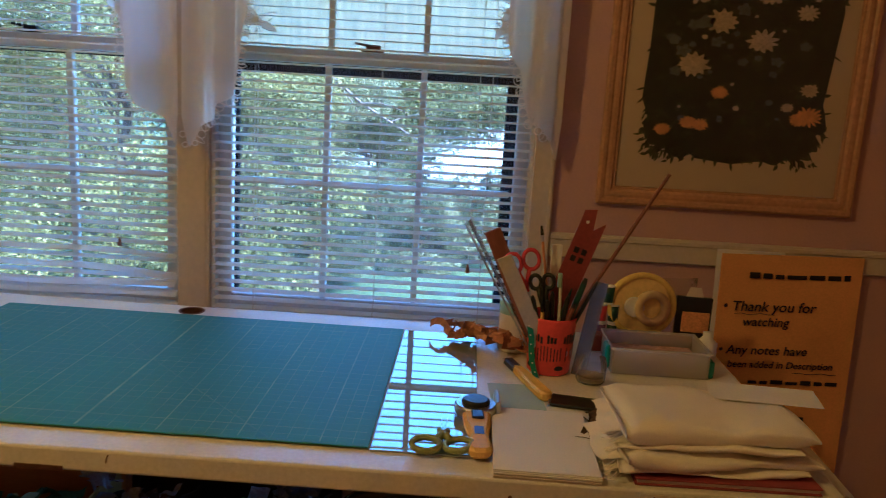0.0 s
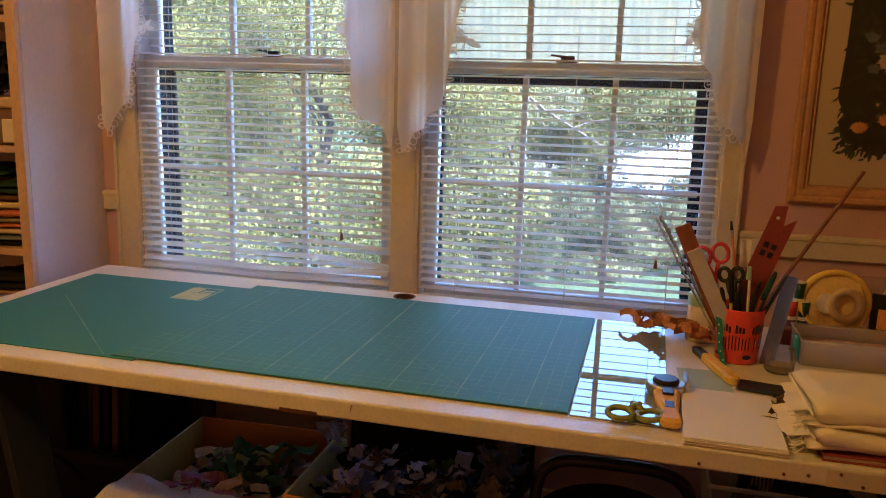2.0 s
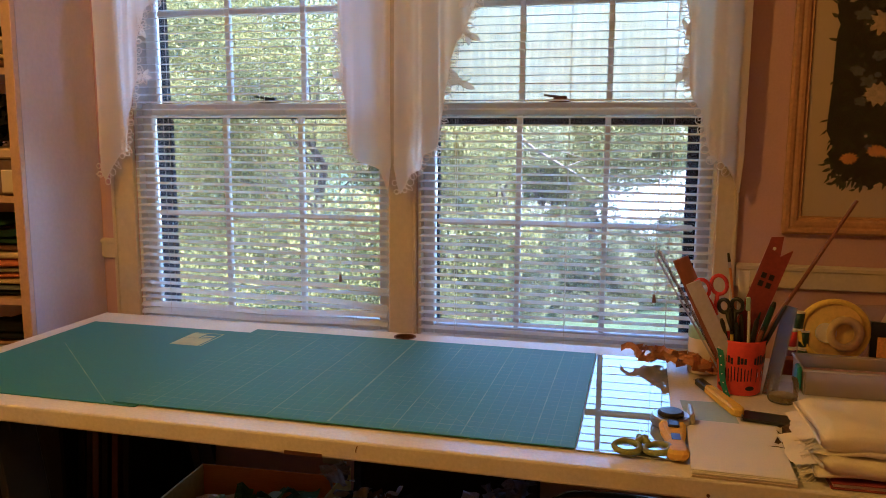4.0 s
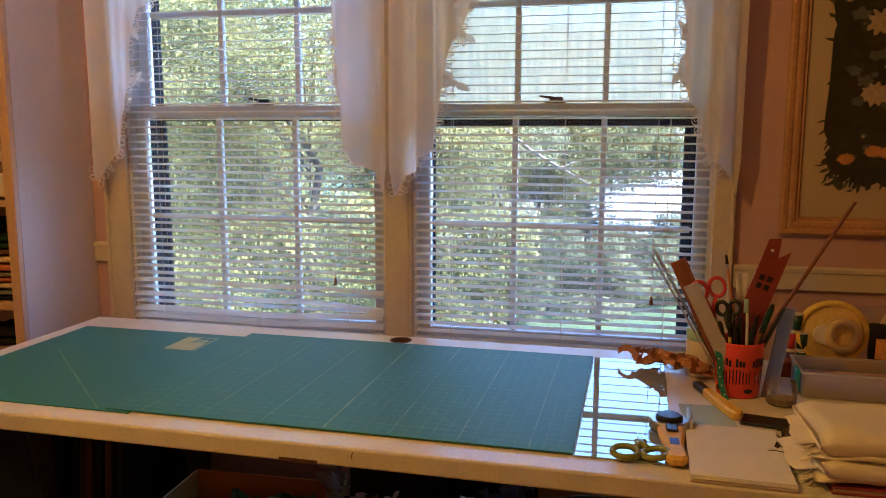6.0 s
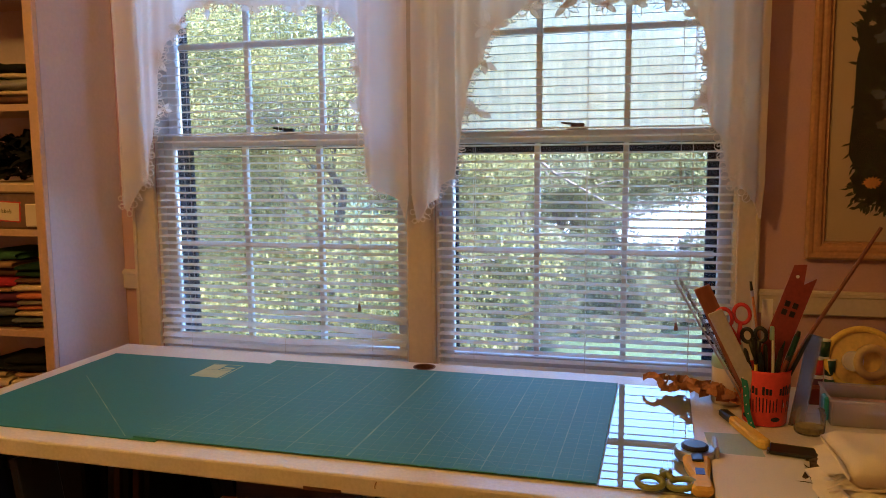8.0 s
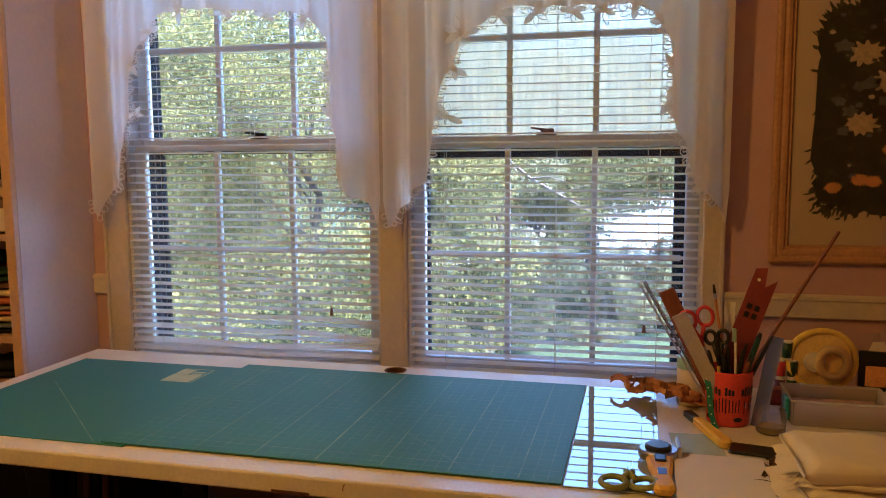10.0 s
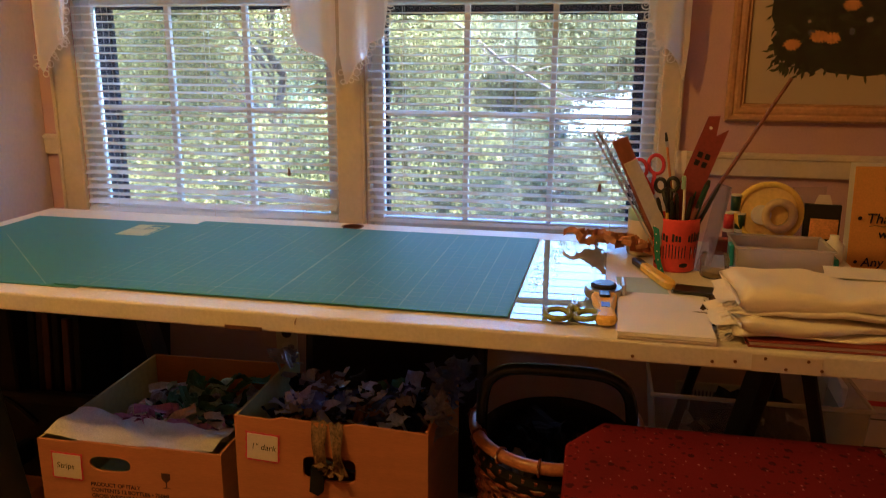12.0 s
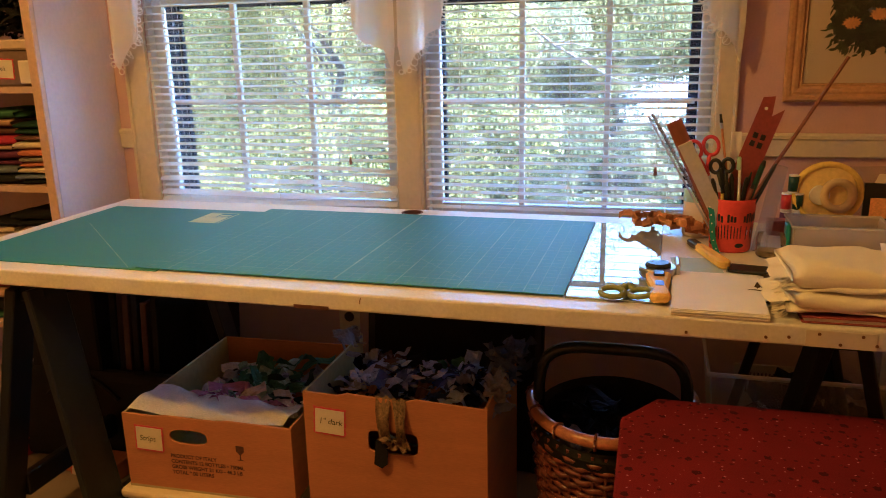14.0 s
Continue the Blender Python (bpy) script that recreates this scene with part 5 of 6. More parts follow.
bk = thing("book", on_table(0.552, -0.545, 0.0006, 1), "dark red covered book under the folded cloth", "book")
part("cover", boxed(-0.160, 0.110, -0.112, 0.12, 0, 0.003, 0.0008), REDR, bk)
part("page_block", boxed(-0.156, 0.107, -0.109, 0.117, 0.0032, 0.0085, 0), CREAMP, bk)
part("cover", boxed(-0.160, 0.110, -0.112, 0.12, 0.0087, 0.0115, 0.0008), REDR, bk)
for i, (dx, dy, rz, w, d, hh) in enumerate(((0.0, 0.0, 1.5, 0.300, 0.196, 0.034), (0.004, 0.004, -1.5, 0.290, 0.190, 0.040))):
    f = thing("folded_cloth", on_table(0.514 + dx, -0.556 + dy, 0.0122 + (0.0 if i == 0 else 0.033), rz), "thick folded length of unbleached calico cloth", "cloth", "folded cloth stack")
    for k, (z0, part_h) in enumerate(((0.0, 0.30), (0.16, 0.88))):
        bm = folded(w * (0.94 + 0.06 * k), d * (0.93 + 0.04 * k), hh * part_h, 4 + 5 * i + k, puff=0.011, soft=True)
        bmesh.ops.transform(bm, matrix=pose(0.006 * (k - i), 0.006 * k, hh * z0, 0, 0, 3.5 * (k - 0.5)), verts=bm.verts)
        part("fold", bm, CALICO, f, smooth=True)
    for k in range(2):
        bm = bmesh.new()
        n1, n2 = 10, 14
        g = []
        for u in range(n1 + 1):
            row = []
            for v in range(n2 + 1):
                x = -w / 2 - 0.016 - 0.008 * k + 0.075 * u / n1 + 0.0035 * math.sin(v * 0.55 + k * 2) + 0.0012 * math.sin(v * 2.1)
                y = -d / 2 + 0.012 + (d * 0.80 - 0.03 * k) * v / n2 + 0.01 * k
                z = hh * (0.30 + 0.36 * k) - 0.010 * (1 - u / n1) ** 2 + 0.0016 * math.sin(v * 0.7 + u * 0.4 + 3 * k)
                row.append(bm.verts.new((x, y, max(0.0006, z))))
            g.append(row)
        for u in range(n1):
            for v in range(n2):
                bm.faces.new((g[u][v], g[u + 1][v], g[u + 1][v + 1], g[u][v + 1]))
        part("raw_edge", bm, CALICO, f, "loose raw edge of the cloth", smooth=True)
    bm = bmesh.new()
    for k in range(16):
        p = Vector((-w / 2 + rnd.uniform(-0.006, 0.01), rnd.uniform(-d / 2 - 0.01, -d / 2 + 0.06), hh * rnd.uniform(0.1, 0.5)))
        tube(bm, [p, p + Vector((-0.008, -0.006, -0.004)), p + Vector((-0.012 - rnd.uniform(0, 0.012), rnd.uniform(-0.016, 0.004), -0.007))], 0.0005, 4)
    part("loose_threads", bm, CALICO, f)
pl = thing("loose_paper", on_table(0.625, -0.492, 0.0875, -10, 0, -2), "white sheet of paper resting on the folded cloth", "paper")
part("sheet", boxed(-0.085, 0.085, -0.035, 0.045, 0, 0.0006, 0), PAPER, pl)

# clear lidded tub with teal latches
tub = thing("plastic_tub", on_table(0.535, -0.128, 0.0005, 0), "clear plastic tub with teal latches", "container")
W_, D_, H_ = 0.098, 0.064, 0.054
part("base", boxed(-W_ + 0.006, W_ - 0.006, -D_ + 0.006, D_ - 0.006, 0, 0.003, 0), TUB, tub)
for nm, b in (("side", (-W_, -W_ + 0.003, -D_, D_)), ("side", (W_ - 0.003, W_, -D_, D_)), ("front", (-W_ + 0.0035, W_ - 0.0035, -D_, -D_ + 0.003)), ("back", (-W_ + 0.0035, W_ - 0.0035, D_ - 0.003, D_))):
    part(nm, boxed(*b, 0.001, H_, 0.001), TUB, tub)
bm = tube(bmesh.new(), [(-W_ - 0.002, -D_ - 0.002, H_), (W_ + 0.002, -D_ - 0.002, H_), (W_ + 0.002, D_ + 0.002, H_), (-W_ - 0.002, D_ + 0.002, H_)], 0.0032, 8, True)
part("rim", bm, TUB, tub)
part("latch", boxed(-W_ - 0.012, -W_ - 0.002, -0.055, -0.020, 0.008, H_ + 0.003, 0.003), TEAL, tub, "teal clip latch")
part("latch", boxed(W_ + 0.002, W_ + 0.014, -0.055, -0.015, 0.0, 0.036, 0.003), TEAL, tub, "teal clip latch")
part("paper_lining", boxed(-W_ + 0.01, W_ - 0.01, -D_ + 0.01, D_ - 0.012, 0.004, 0.030, 0.002), surf("pink_cloth_pieces", (0.55, 0.36, 0.34), 0.9, 0.3, 40, 200, 0.3), tub, "pale pink cloth pieces inside")

# yellow tape dispenser ring in a bag, thread, package, tin
tw = thing("tape_roll", on_table(0.540, 0.045, 0.0) @ Matrix.Scale(0.9, 4), "yellow ring-shaped dispenser with a roll of tape in a clear bag", "tape roll")
up = pose(0, 0, 0.0975, 84, 0, 8)
part("ring", lathe(bmesh.new(), ((0.074, -0.009), (0.085, -0.009), (0.088, 0.0), (0.085, 0.009), (0.074, 0.009), (0.072, 0.0), (0.074, -0.009)), 40, up @ Matrix.Diagonal((1.05, 0.95, 1, 1))), YELB, tw, smooth=True)
part("inner_disc", lathe(bmesh.new(), ((0.0, -0.004), (0.073, -0.004), (0.073, 0.004), (0.0, 0.004)), 32, up), surf("pale_yellow_plastic", (0.90, 0.68, 0.12), 0.5, 0.1, 12, 100, 0.05), tw)
part("tape", lathe(bmesh.new(), ((0.026, 0.006), (0.045, 0.006), (0.046, 0.022), (0.026, 0.022), (0.026, 0.006)), 32, up @ pose(0.022, -0.006, 0)), surf("masking_tape", (0.76, 0.60, 0.30), 0.6, 0.08, 12, 100, 0.1), tw, "tan roll of masking tape", smooth=True)
part("tape_core", lathe(bmesh.new(), ((0.0, 0.018), (0.0255, 0.018), (0.0255, 0.008)), 24, up @ pose(0.022, -0.006, 0)), PAPER, tw)
part("bag", sheet(0.15, 0.165, -0.02, None, 8, 8, 0.026), ACRY, tw, "clear plastic bag")
tw.children[-1].matrix_basis = pose(-0.045, -0.004, 0.001)
for i, (x, z, mt, lb) in enumerate(((0.475, 0.0, DKGREEN, "dark green"), (0.449, 0.0, surf("purple_thread", (0.10, 0.03, 0.12), 0.8, 0.2, 90, 400, 0.3), "purple"), (0.475, 0.044, DKGREEN, "dark green"), (0.449, 0.044, REDP, "red"), (0.462, 0.088, DKGREEN, "dark green"))):
    s = thing("thread_spool", on_table(x, 0.035, z + 0.0005), lb + " thread spool stacked behind the tub", "thread spool", "thread spools")
    part("thread", lathe(bmesh.new(), ((0.004, 0.003), (0.0115, 0.004), (0.0118, 0.038), (0.004, 0.039)), 16), mt, s, smooth=True)
    part("flange", lathe(bmesh.new(), ((0, 0), (0.0122, 0.0), (0.0122, 0.0030), (0, 0.0030)), 16), PAPER, s)
    part("flange", lathe(bmesh.new(), ((0, 0.0395), (0.0122, 0.0395), (0.0122, 0.0425), (0, 0.0425)), 16), PAPER, s)
pk = thing("notions_packet", on_table(0.660, 0.050, 0.001, -4), "black and orange packet standing against the wall", "packet")
part("card", boxed(-0.040, 0.040, -0.006, 0.006, 0.0, 0.112, 0.001), BLKP, pk)
part("window", boxed(-0.026, 0.036, -0.0095, -0.0064, 0.030, 0.078, 0.001), PORANGE, pk, "orange front panel")
part("hanger_tab", slab([(-0.02, 0), (0.02, 0), (0.012, 0.022), (-0.012, 0.022)], -0.001, 0.001, None, pose(0, 0, 0.1122, 90, 0, 0)), CREAMP, pk)
tnb = thing("red_tin", on_table(0.528, -0.030, 0.0, 0), "low red box with a white paper label", "box")
part("body", boxed(-0.125, 0.125, -0.020, 0.018, 0.0, 0.036, 0.002), REDR, tnb)
part("label", boxed(-0.055, 0.030, -0.0215, -0.0204, 0.008, 0.0355, 0), PAPER, tnb, "white label")
part("writing_bar", boxed(-0.050, -0.030, -0.0224, -0.0217, 0.028, 0.031, 0), INK, tnb)
part("writing_bar", boxed(-0.050, 0.024, -0.0224, -0.0217, 0.016, 0.021, 0), INK, tnb)
wd = thing("white_dispenser", on_table(0.664, -0.060, 0.001), "white plastic bottle beside the tub", "bottle")
part("body", lathe(bmesh.new(), ((0, 0), (0.020, 0), (0.022, 0.006), (0.022, 0.040), (0.010, 0.052), (0.010, 0.062), (0, 0.062)), 20), PAPER, wd, smooth=True)
gj = thing("glass_jar", on_table(0.388, -0.245, 0.0005), "small clear glass jar holding yellow pins", "jar")
part("wall", lathe(bmesh.new(), ((0.0, 0.001), (0.026, 0.001), (0.029, 0.006), (0.030, 0.040), (0.027, 0.046), (0.027, 0.050)), 24), ACRY, gj, smooth=True)
part("contents", lathe(bmesh.new(), ((0.0, 0.004), (0.025, 0.004), (0.026, 0.014), (0.0, 0.017)), 20), surf("yellow_pins", (0.45, 0.36, 0.10), 0.6, 0.4, 120, 300, 0.4), gj, "yellow pins")


# ---- box contents and the rest under the table ----
TAGP = surf("cream_tag_card", (0.74, 0.66, 0.52), 0.8, 0.05, 10, 200, 0.05)
TAGR = surf("red_tag_border", (0.62, 0.05, 0.03), 0.7, 0.1, 20, 200, 0.05)


def label_card(m, words, w, h, what):
    t = thing("name_tag", m, what, "label")
    out = []
    per = [(-w / 2 + w * i / 8, -h / 2) for i in range(8)] + [(w / 2, -h / 2 + h * i / 7) for i in range(7)] + [(w / 2 - w * i / 8, h / 2) for i in range(8)] + [(-w / 2, h / 2 - h * i / 7) for i in range(7)]
    for i, (x, z) in enumerate(per):
        k = 1.0 if i % 2 else 0.93
        out.append((x * k, z * k))
    part("border", slab(out, 0, 0.0008, None, pose(0, 0, 0, 90, 0, 0)), TAGR, t, "red scalloped border")
    part("card", boxed(-w * 0.435, w * 0.435, -0.0016, -0.0009, -h * 0.425, h * 0.425, 0), TAGP, t)
    if words:
        writing(words, -w * 0.33, -h * 0.08, h * 0.28, t, -0.0018, bold=0.0)
    else:
        part("writing_bar", boxed(-w * 0.34, w * 0.30, -0.0020, -0.0015, -h * 0.03, h * 0.09, 0), INK, t)
    return t


label_card(pose(-0.513, AY - 0.0056, 0.318, 0, 2, 1.5), "Strips", 0.076, 0.066, "cream paper tag with red scalloped edge reading Strips")
label_card(pose(-0.055, AY - 0.0063, 0.412, 0, 3, 0), "1\" dark", 0.076, 0.066, "cream paper tag with red scalloped edge reading 1 inch dark")
INKB = surf("faded_brown_print", (0.090, 0.032, 0.012), 0.8, 0.2, 40, 200, 0)
for txt, z in (("PRODUCT OF ITALY", 0.088), ("CONTENTS 12 BOTTLES • 750ML", 0.074), ("GROSS WEIGHT 21 KG - 46.3 LB", 0.060), ("TOTAL 9.00 LITERS", 0.046)):
    writing(txt, -0.095, z, 0.0128, boxA, -0.0006, INKB, name="printed_text", shear=0)
bm = lathe(bmesh.new(), ((0.0, 0.0), (0.010, 0.0), (0.0015, 0.003), (0.0015, 0.014), (0.010, 0.022), (0.010, 0.036)), 12, Matrix.Diagonal((1, 0.03, 1, 1)))
ob = part("printed_glass", bm, INKB, boxA)
ob.matrix_basis = pose(0.084, -0.0006, 0.098)

SCR = {}
for nm, col in (("white", (0.70, 0.66, 0.60)), ("cream", (0.66, 0.54, 0.36)), ("green", (0.06, 0.16, 0.09)), ("dark_green", (0.02, 0.05, 0.035)), ("pale_green", (0.34, 0.46, 0.30)), ("pink", (0.50, 0.22, 0.32)), ("blue", (0.10, 0.14, 0.34)),
                ("slate", (0.15, 0.18, 0.28)), ("black", (0.015, 0.015, 0.02)), ("pale_blue", (0.48, 0.56, 0.76)), ("brown", (0.14, 0.07, 0.045)), ("red", (0.42, 0.03, 0.03)), ("navy", (0.03, 0.04, 0.10)), ("tan", (0.45, 0.28, 0.14)), ("orange", (0.60, 0.20, 0.04)), ("purple", (0.12, 0.03, 0.10)), ("grey", (0.30, 0.29, 0.29))):
    SCR[nm] = cloth(nm + "_cotton", col, 0.22, 0, 300, 0.3)


def strips(area, n, size, seed, material, parent):
    r = random.Random(seed)
    for _ in range(n):
        part("cloth_strip", scraps(bmesh.new(), *area, 1, size, r), material, parent)


def scrap_pile(name, m, spec, label, seed):
    t = thing(name, m, label, "cloth scraps")
    for i, (col, x0, x1, y0, y1, z0, z1, n, size) in enumerate(spec):
        r = random.Random(seed + i)
        for _ in range(n):
            part("cloth_strip", scraps(bmesh.new(), x0, x1, y0, y1, z0, z1, 1, size, r), SCR[col], t)
    return t


scrap_pile("cloth_scraps", pose(-0.368, AY, 0.187, 0, 0, 1.5), (
    ("white", -0.13, 0.13, 0.09, 0.41, 0.10, 0.15, 30, 0.06), ("green", -0.08, 0.13, 0.22, 0.40, 0.145, 0.178, 14, 0.055), ("dark_green", -0.06, 0.12, 0.20, 0.32, 0.135, 0.160, 8, 0.06), ("pale_green", -0.12, 0.13, 0.12, 0.40, 0.145, 0.175, 16, 0.05),
    ("pink", -0.13, 0.12, 0.14, 0.24, 0.145, 0.175, 10, 0.045), ("cream", -0.10, 0.12, 0.12, 0.22, 0.145, 0.180, 14, 0.05), ("grey", -0.12, 0.13, 0.28, 0.40, 0.14, 0.175, 9, 0.05), ("black", -0.15, 0.0, 0.25, 0.40, 0.12, 0.14, 8, 0.05)),
    "mixed pale, green and pink cloth strips filling the carton", 50)
# white interfacing draped over the carton's front corner
bm = bmesh.new()
nx, ny = 22, 14
g = []
for i in range(nx + 1):
    u = i / nx
    row = []
    for j in range(ny + 1):
        v = j / ny
        x = -0.202 + 0.392 * u
        y = 0.009 + 0.13 * v + 0.02 * v * math.sin(u * 5)
        z = 0.1890 + v * (0.020 * math.sin(u * 6.5 + v * 2) + 0.012 * math.sin(u * 13 + v * 6)) + 0.0012 * math.sin(u * 21) + 0.014 * max(0, 0.16 - u) * v * 6 - 0.018 * v * v + (0.010 * max(0, 0.25 - u) * 4) * (1 - v)
        row.append(bm.verts.new((x, y, max(z, 0.176))))
    g.append(row)
for i in range(nx):
    for j in range(ny):
        bm.faces.new((g[i][j], g[i + 1][j], g[i + 1][j + 1], g[i][j + 1]))
dr = thing("white_cloth", pose(-0.368, AY, 0.187, 0, 0, 1.5), "crumpled white cloth lying over the strips at the carton front", "cloth")
part("sheet", bm, SCR["white"], dr, smooth=True)

scrap_pile("cloth_scraps", pose(0.088, AY, 0.0), (
    ("slate", -0.15, 0.15, 0.05, 0.30, 0.34, 0.43, 30, 0.06), ("black", -0.17, 0.16, 0.05, 0.30, 0.37, 0.452, 50, 0.05), ("pale_blue", -0.15, 0.14, 0.05, 0.28, 0.440, 0.466, 22, 0.040), ("white", -0.14, 0.14, 0.05, 0.26, 0.445, 0.466, 9, 0.030),
    ("blue", -0.14, 0.10, 0.10, 0.28, 0.43, 0.464, 16, 0.034), ("brown", -0.16, 0.13, 0.05, 0.26, 0.42, 0.460, 22, 0.040), ("navy", -0.16, 0.14, 0.06, 0.28, 0.42, 0.464, 22, 0.042), ("grey", -0.15, 0.13, 0.05, 0.28, 0.425, 0.464, 16, 0.036), ("green", 0.0, 0.1, 0.20, 0.27, 0.44, 0.46, 4, 0.03)),
    "dark blue, grey and brown cloth strips heaped in the carton", 80)
t = thing("hanging_strips", pose(0.088, AY, 0.0), "grey cloth strips spilling over the carton edge", "cloth scraps")
strips((0.185, 0.215, 0.16, 0.33, 0.44, 0.53), 20, 0.05, 7, SCR["slate"], t)
strips((0.185, 0.215, 0.04, 0.32, 0.43, 0.51), 16, 0.04, 9, SCR["grey"], t)
strips((-0.205, -0.19, 0.24, 0.33, 0.47, 0.53), 6, 0.04, 12, SCR["grey"], t)
# camouflage strip tied through the hand hole
tie = thing("cloth_tie", pose(0.086, AY - 0.006, 0.374), "dark patterned cloth strip tied through the carton hole", "cloth")
CAMO = surf("olive_brown_print", (0.40, 0.24, 0.08), 0.7, 0.6, 45, 200, 0.2, dark=(0.012, 0.012, 0.010))
for k, (xa, xb, wa) in enumerate(((-0.017, -0.016, 0.034), (0.018, 0.026, 0.030))):
    bm = bmesh.new()
    n1, n2 = 12, 6
    g = []
    for u in range(n1 + 1):
        q = u / n1
        row = []
        for v in range(n2 + 1):
            r = v / n2 - 0.5
            pinch = 1 - 0.25 * math.sin(q * 3.14)
            y = 0.004 - 0.016 * math.sin(min(1, q * 1.15) * 2.9) - 0.0045 * math.cos(r * 15 + q * 5 + k * 2)
            row.append(bm.verts.new((xa + (xb - xa) * q + r * wa * pinch, y - 0.003 * k, 0.106 - 0.112 * q + 0.003 * math.sin(r * 9))))
        g.append(row)
    for u in range(n1):
        for v in range(n2):
            bm.faces.new((g[u][v], g[u + 1][v], g[u + 1][v + 1], g[u][v + 1]))
    part("wrap", bm, CAMO, tie, smooth=True)
part("tail", slab([(-0.014, 0.0), (0.014, 0.004), (0.010, -0.055), (-0.002, -0.066), (-0.020, -0.058)], 0, 0.002, None, pose(-0.020, -0.008, 0.012, 90, 0, 0)), SCR["black"], tie, "dangling black end")
part("bow", scraps(bmesh.new(), -0.03, 0.03, -0.004, -0.002, -0.004, 0.014, 7, 0.026, random.Random(3)), CAMO, tie)
# support below the wine carton: cream storage bin lid
cb = thing("cream_storage_bin", pose(-0.385, AY - 0.02, 0.0), "cream plastic storage bin under the wine carton", "storage bin")
part("body", boxed(-0.20, 0.20, 0.01, 0.50, 0.0, 0.160, 0.012, None, 2), CREAMP, cb)
part("lid", boxed(-0.215, 0.215, -0.006, 0.515, 0.1605, 0.1865, 0.011, None, 3), surf("cream_plastic_lid", (0.70, 0.58, 0.36), 0.45, 0.05, 6, 80, 0.05), cb)

# dark folder behind the dark carton, framed boards behind the wine carton
BOARDB = surf("dark_brown_board", (0.075, 0.030, 0.020), 0.6, 0.2, 12, 120, 0.15)
BOARDP = surf("dusty_pink_board", (0.30, 0.19, 0.19), 0.7, 0.15, 8, 120, 0.1)
pf = thing("black_portfolio", pose(0.06, -0.30, 0.0, -8, 0, 0), "black portfolio case leaning on the wall", "portfolio")
part("cover", boxed(-0.26, 0.26, 0.0, 0.03, 0.0, 0.52, 0.006), BLACK, pf)
part("spine", boxed(-0.262, 0.262, -0.004, 0.034, 0.5205, 0.530, 0.003), STEELB, pf)
part("handle", tube(bmesh.new(), [(-0.06, 0.015, 0.530), (-0.055, 0.015, 0.548), (0.055, 0.015, 0.548), (0.06, 0.015, 0.530)], 0.006, 6), BLACK, pf)
for x in (-0.245, 0.245):
    part("edge_binding", boxed(x - 0.008, x + 0.008, -0.003, -0.0005, 0.0, 0.519, 0.001), STEELB, pf)
for i, (x, rz, h, c) in enumerate(((-0.93, 9, 0.56, BOARDP), (-0.885, 7, 0.52, BOARDB), (-0.855, 6, 0.53, BLACK), (-0.825, 5, 0.50, BOARDB), (-0.790, 4, 0.52, BLACK))):
    b = thing("leaning_board", pose(x, -0.46, 0.0, 0, 4, rz - 9), "dark framed board stored on edge under the table", "board", "boards under the table")
    part("panel", boxed(-0.006, 0.006, 0.0, 0.40, 0.0, h, 0.002), c, b)
    part("edging", boxed(-0.010, 0.010, -0.012, -0.0005, 0.0, h, 0.002), BOARDB if i % 2 else BLACK, b)
# added black block standing in for the darkness under the table's left end
cr = thing("black_crate", pose(-1.06, -0.50, 0.0), "black rimmed block added to darken the space under the table", "crate")
part("body", boxed(-0.10, 0.14, -0.02, 0.13, 0.0, 0.60, 0.006), BLACK, cr)
part("rim", boxed(-0.105, 0.145, -0.025, 0.135, 0.6005, 0.618, 0.004), BLACK, cr)
# added black shape that darkens the floor seen between the trestle legs
df = thing("black_duffel", pose(-0.98, -0.46, 0.0), "black rounded slab added to darken the floor between the legs", "bag")
part("body", boxed(-0.30, 0.34, -0.075, -0.022, 0.0, 0.30, 0.024, None, 3), BLACK, df)
part("strap", tube(bmesh.new(), [(-0.12 + 0.03 * i, -0.080, 0.22 + 0.07 * math.sin(3.14 * i / 8)) for i in range(9)], 0.007, 6), BLACK, df)
db = thing("black_bag", pose(-0.87, -0.24, 0.0), "black cloth bag stored against the wall", "bag")
part("body", slab([(-0.24, 0), (0.20, 0), (0.185, 0.28), (0.135, 0.45), (0.08, 0.58), (-0.16, 0.60), (-0.23, 0.54)], -0.06, 0.06, None, pose(0, 0, 0, 90, 0, 0)), BLACK, db)
bt = thing("tagged_box", pose(-0.955, -0.60, 0.0, 0, 0, -8), "brown box holding folded cloth below the bookcase", "cardboard box")
part("body", boxed(-0.11, 0.11, 0.0, 0.26, 0.0, 0.055, 0.003), CARD, bt)
label_card(pose(-0.966, -0.603, 0.020, 0, 6, -8), "", 0.085, 0.062, "cream paper tag with red scalloped edge")

rbn = thing("red_bin", pose(-1.31, -0.55, 0.0, 0, 0, -4), "red plastic bin standing on the floor", "bin")
part("body", boxed(-0.10, 0.10, 0.0, 0.15, 0.0, 0.055, 0.008, None, 2), REDP, rbn)
part("rim", boxed(-0.106, 0.106, -0.006, 0.156, 0.0555, 0.066, 0.003), REDP, rbn)

# wall outlet
ol = thing("wall_outlet", pose(-0.356, -0.002, 0.300), "cream electrical outlet on the wall", "outlet")
part("plate", boxed(-0.036, 0.036, -0.005, 0, -0.058, 0.058, 0.002), TRIMW, ol)
for z in (-0.024, 0.024):
    part("socket", rod(bmesh.new(), (0, -0.0058, z), (0, -0.0045, z), 0.017, n=16), BLKP if z > 0 else CREAMP, ol)

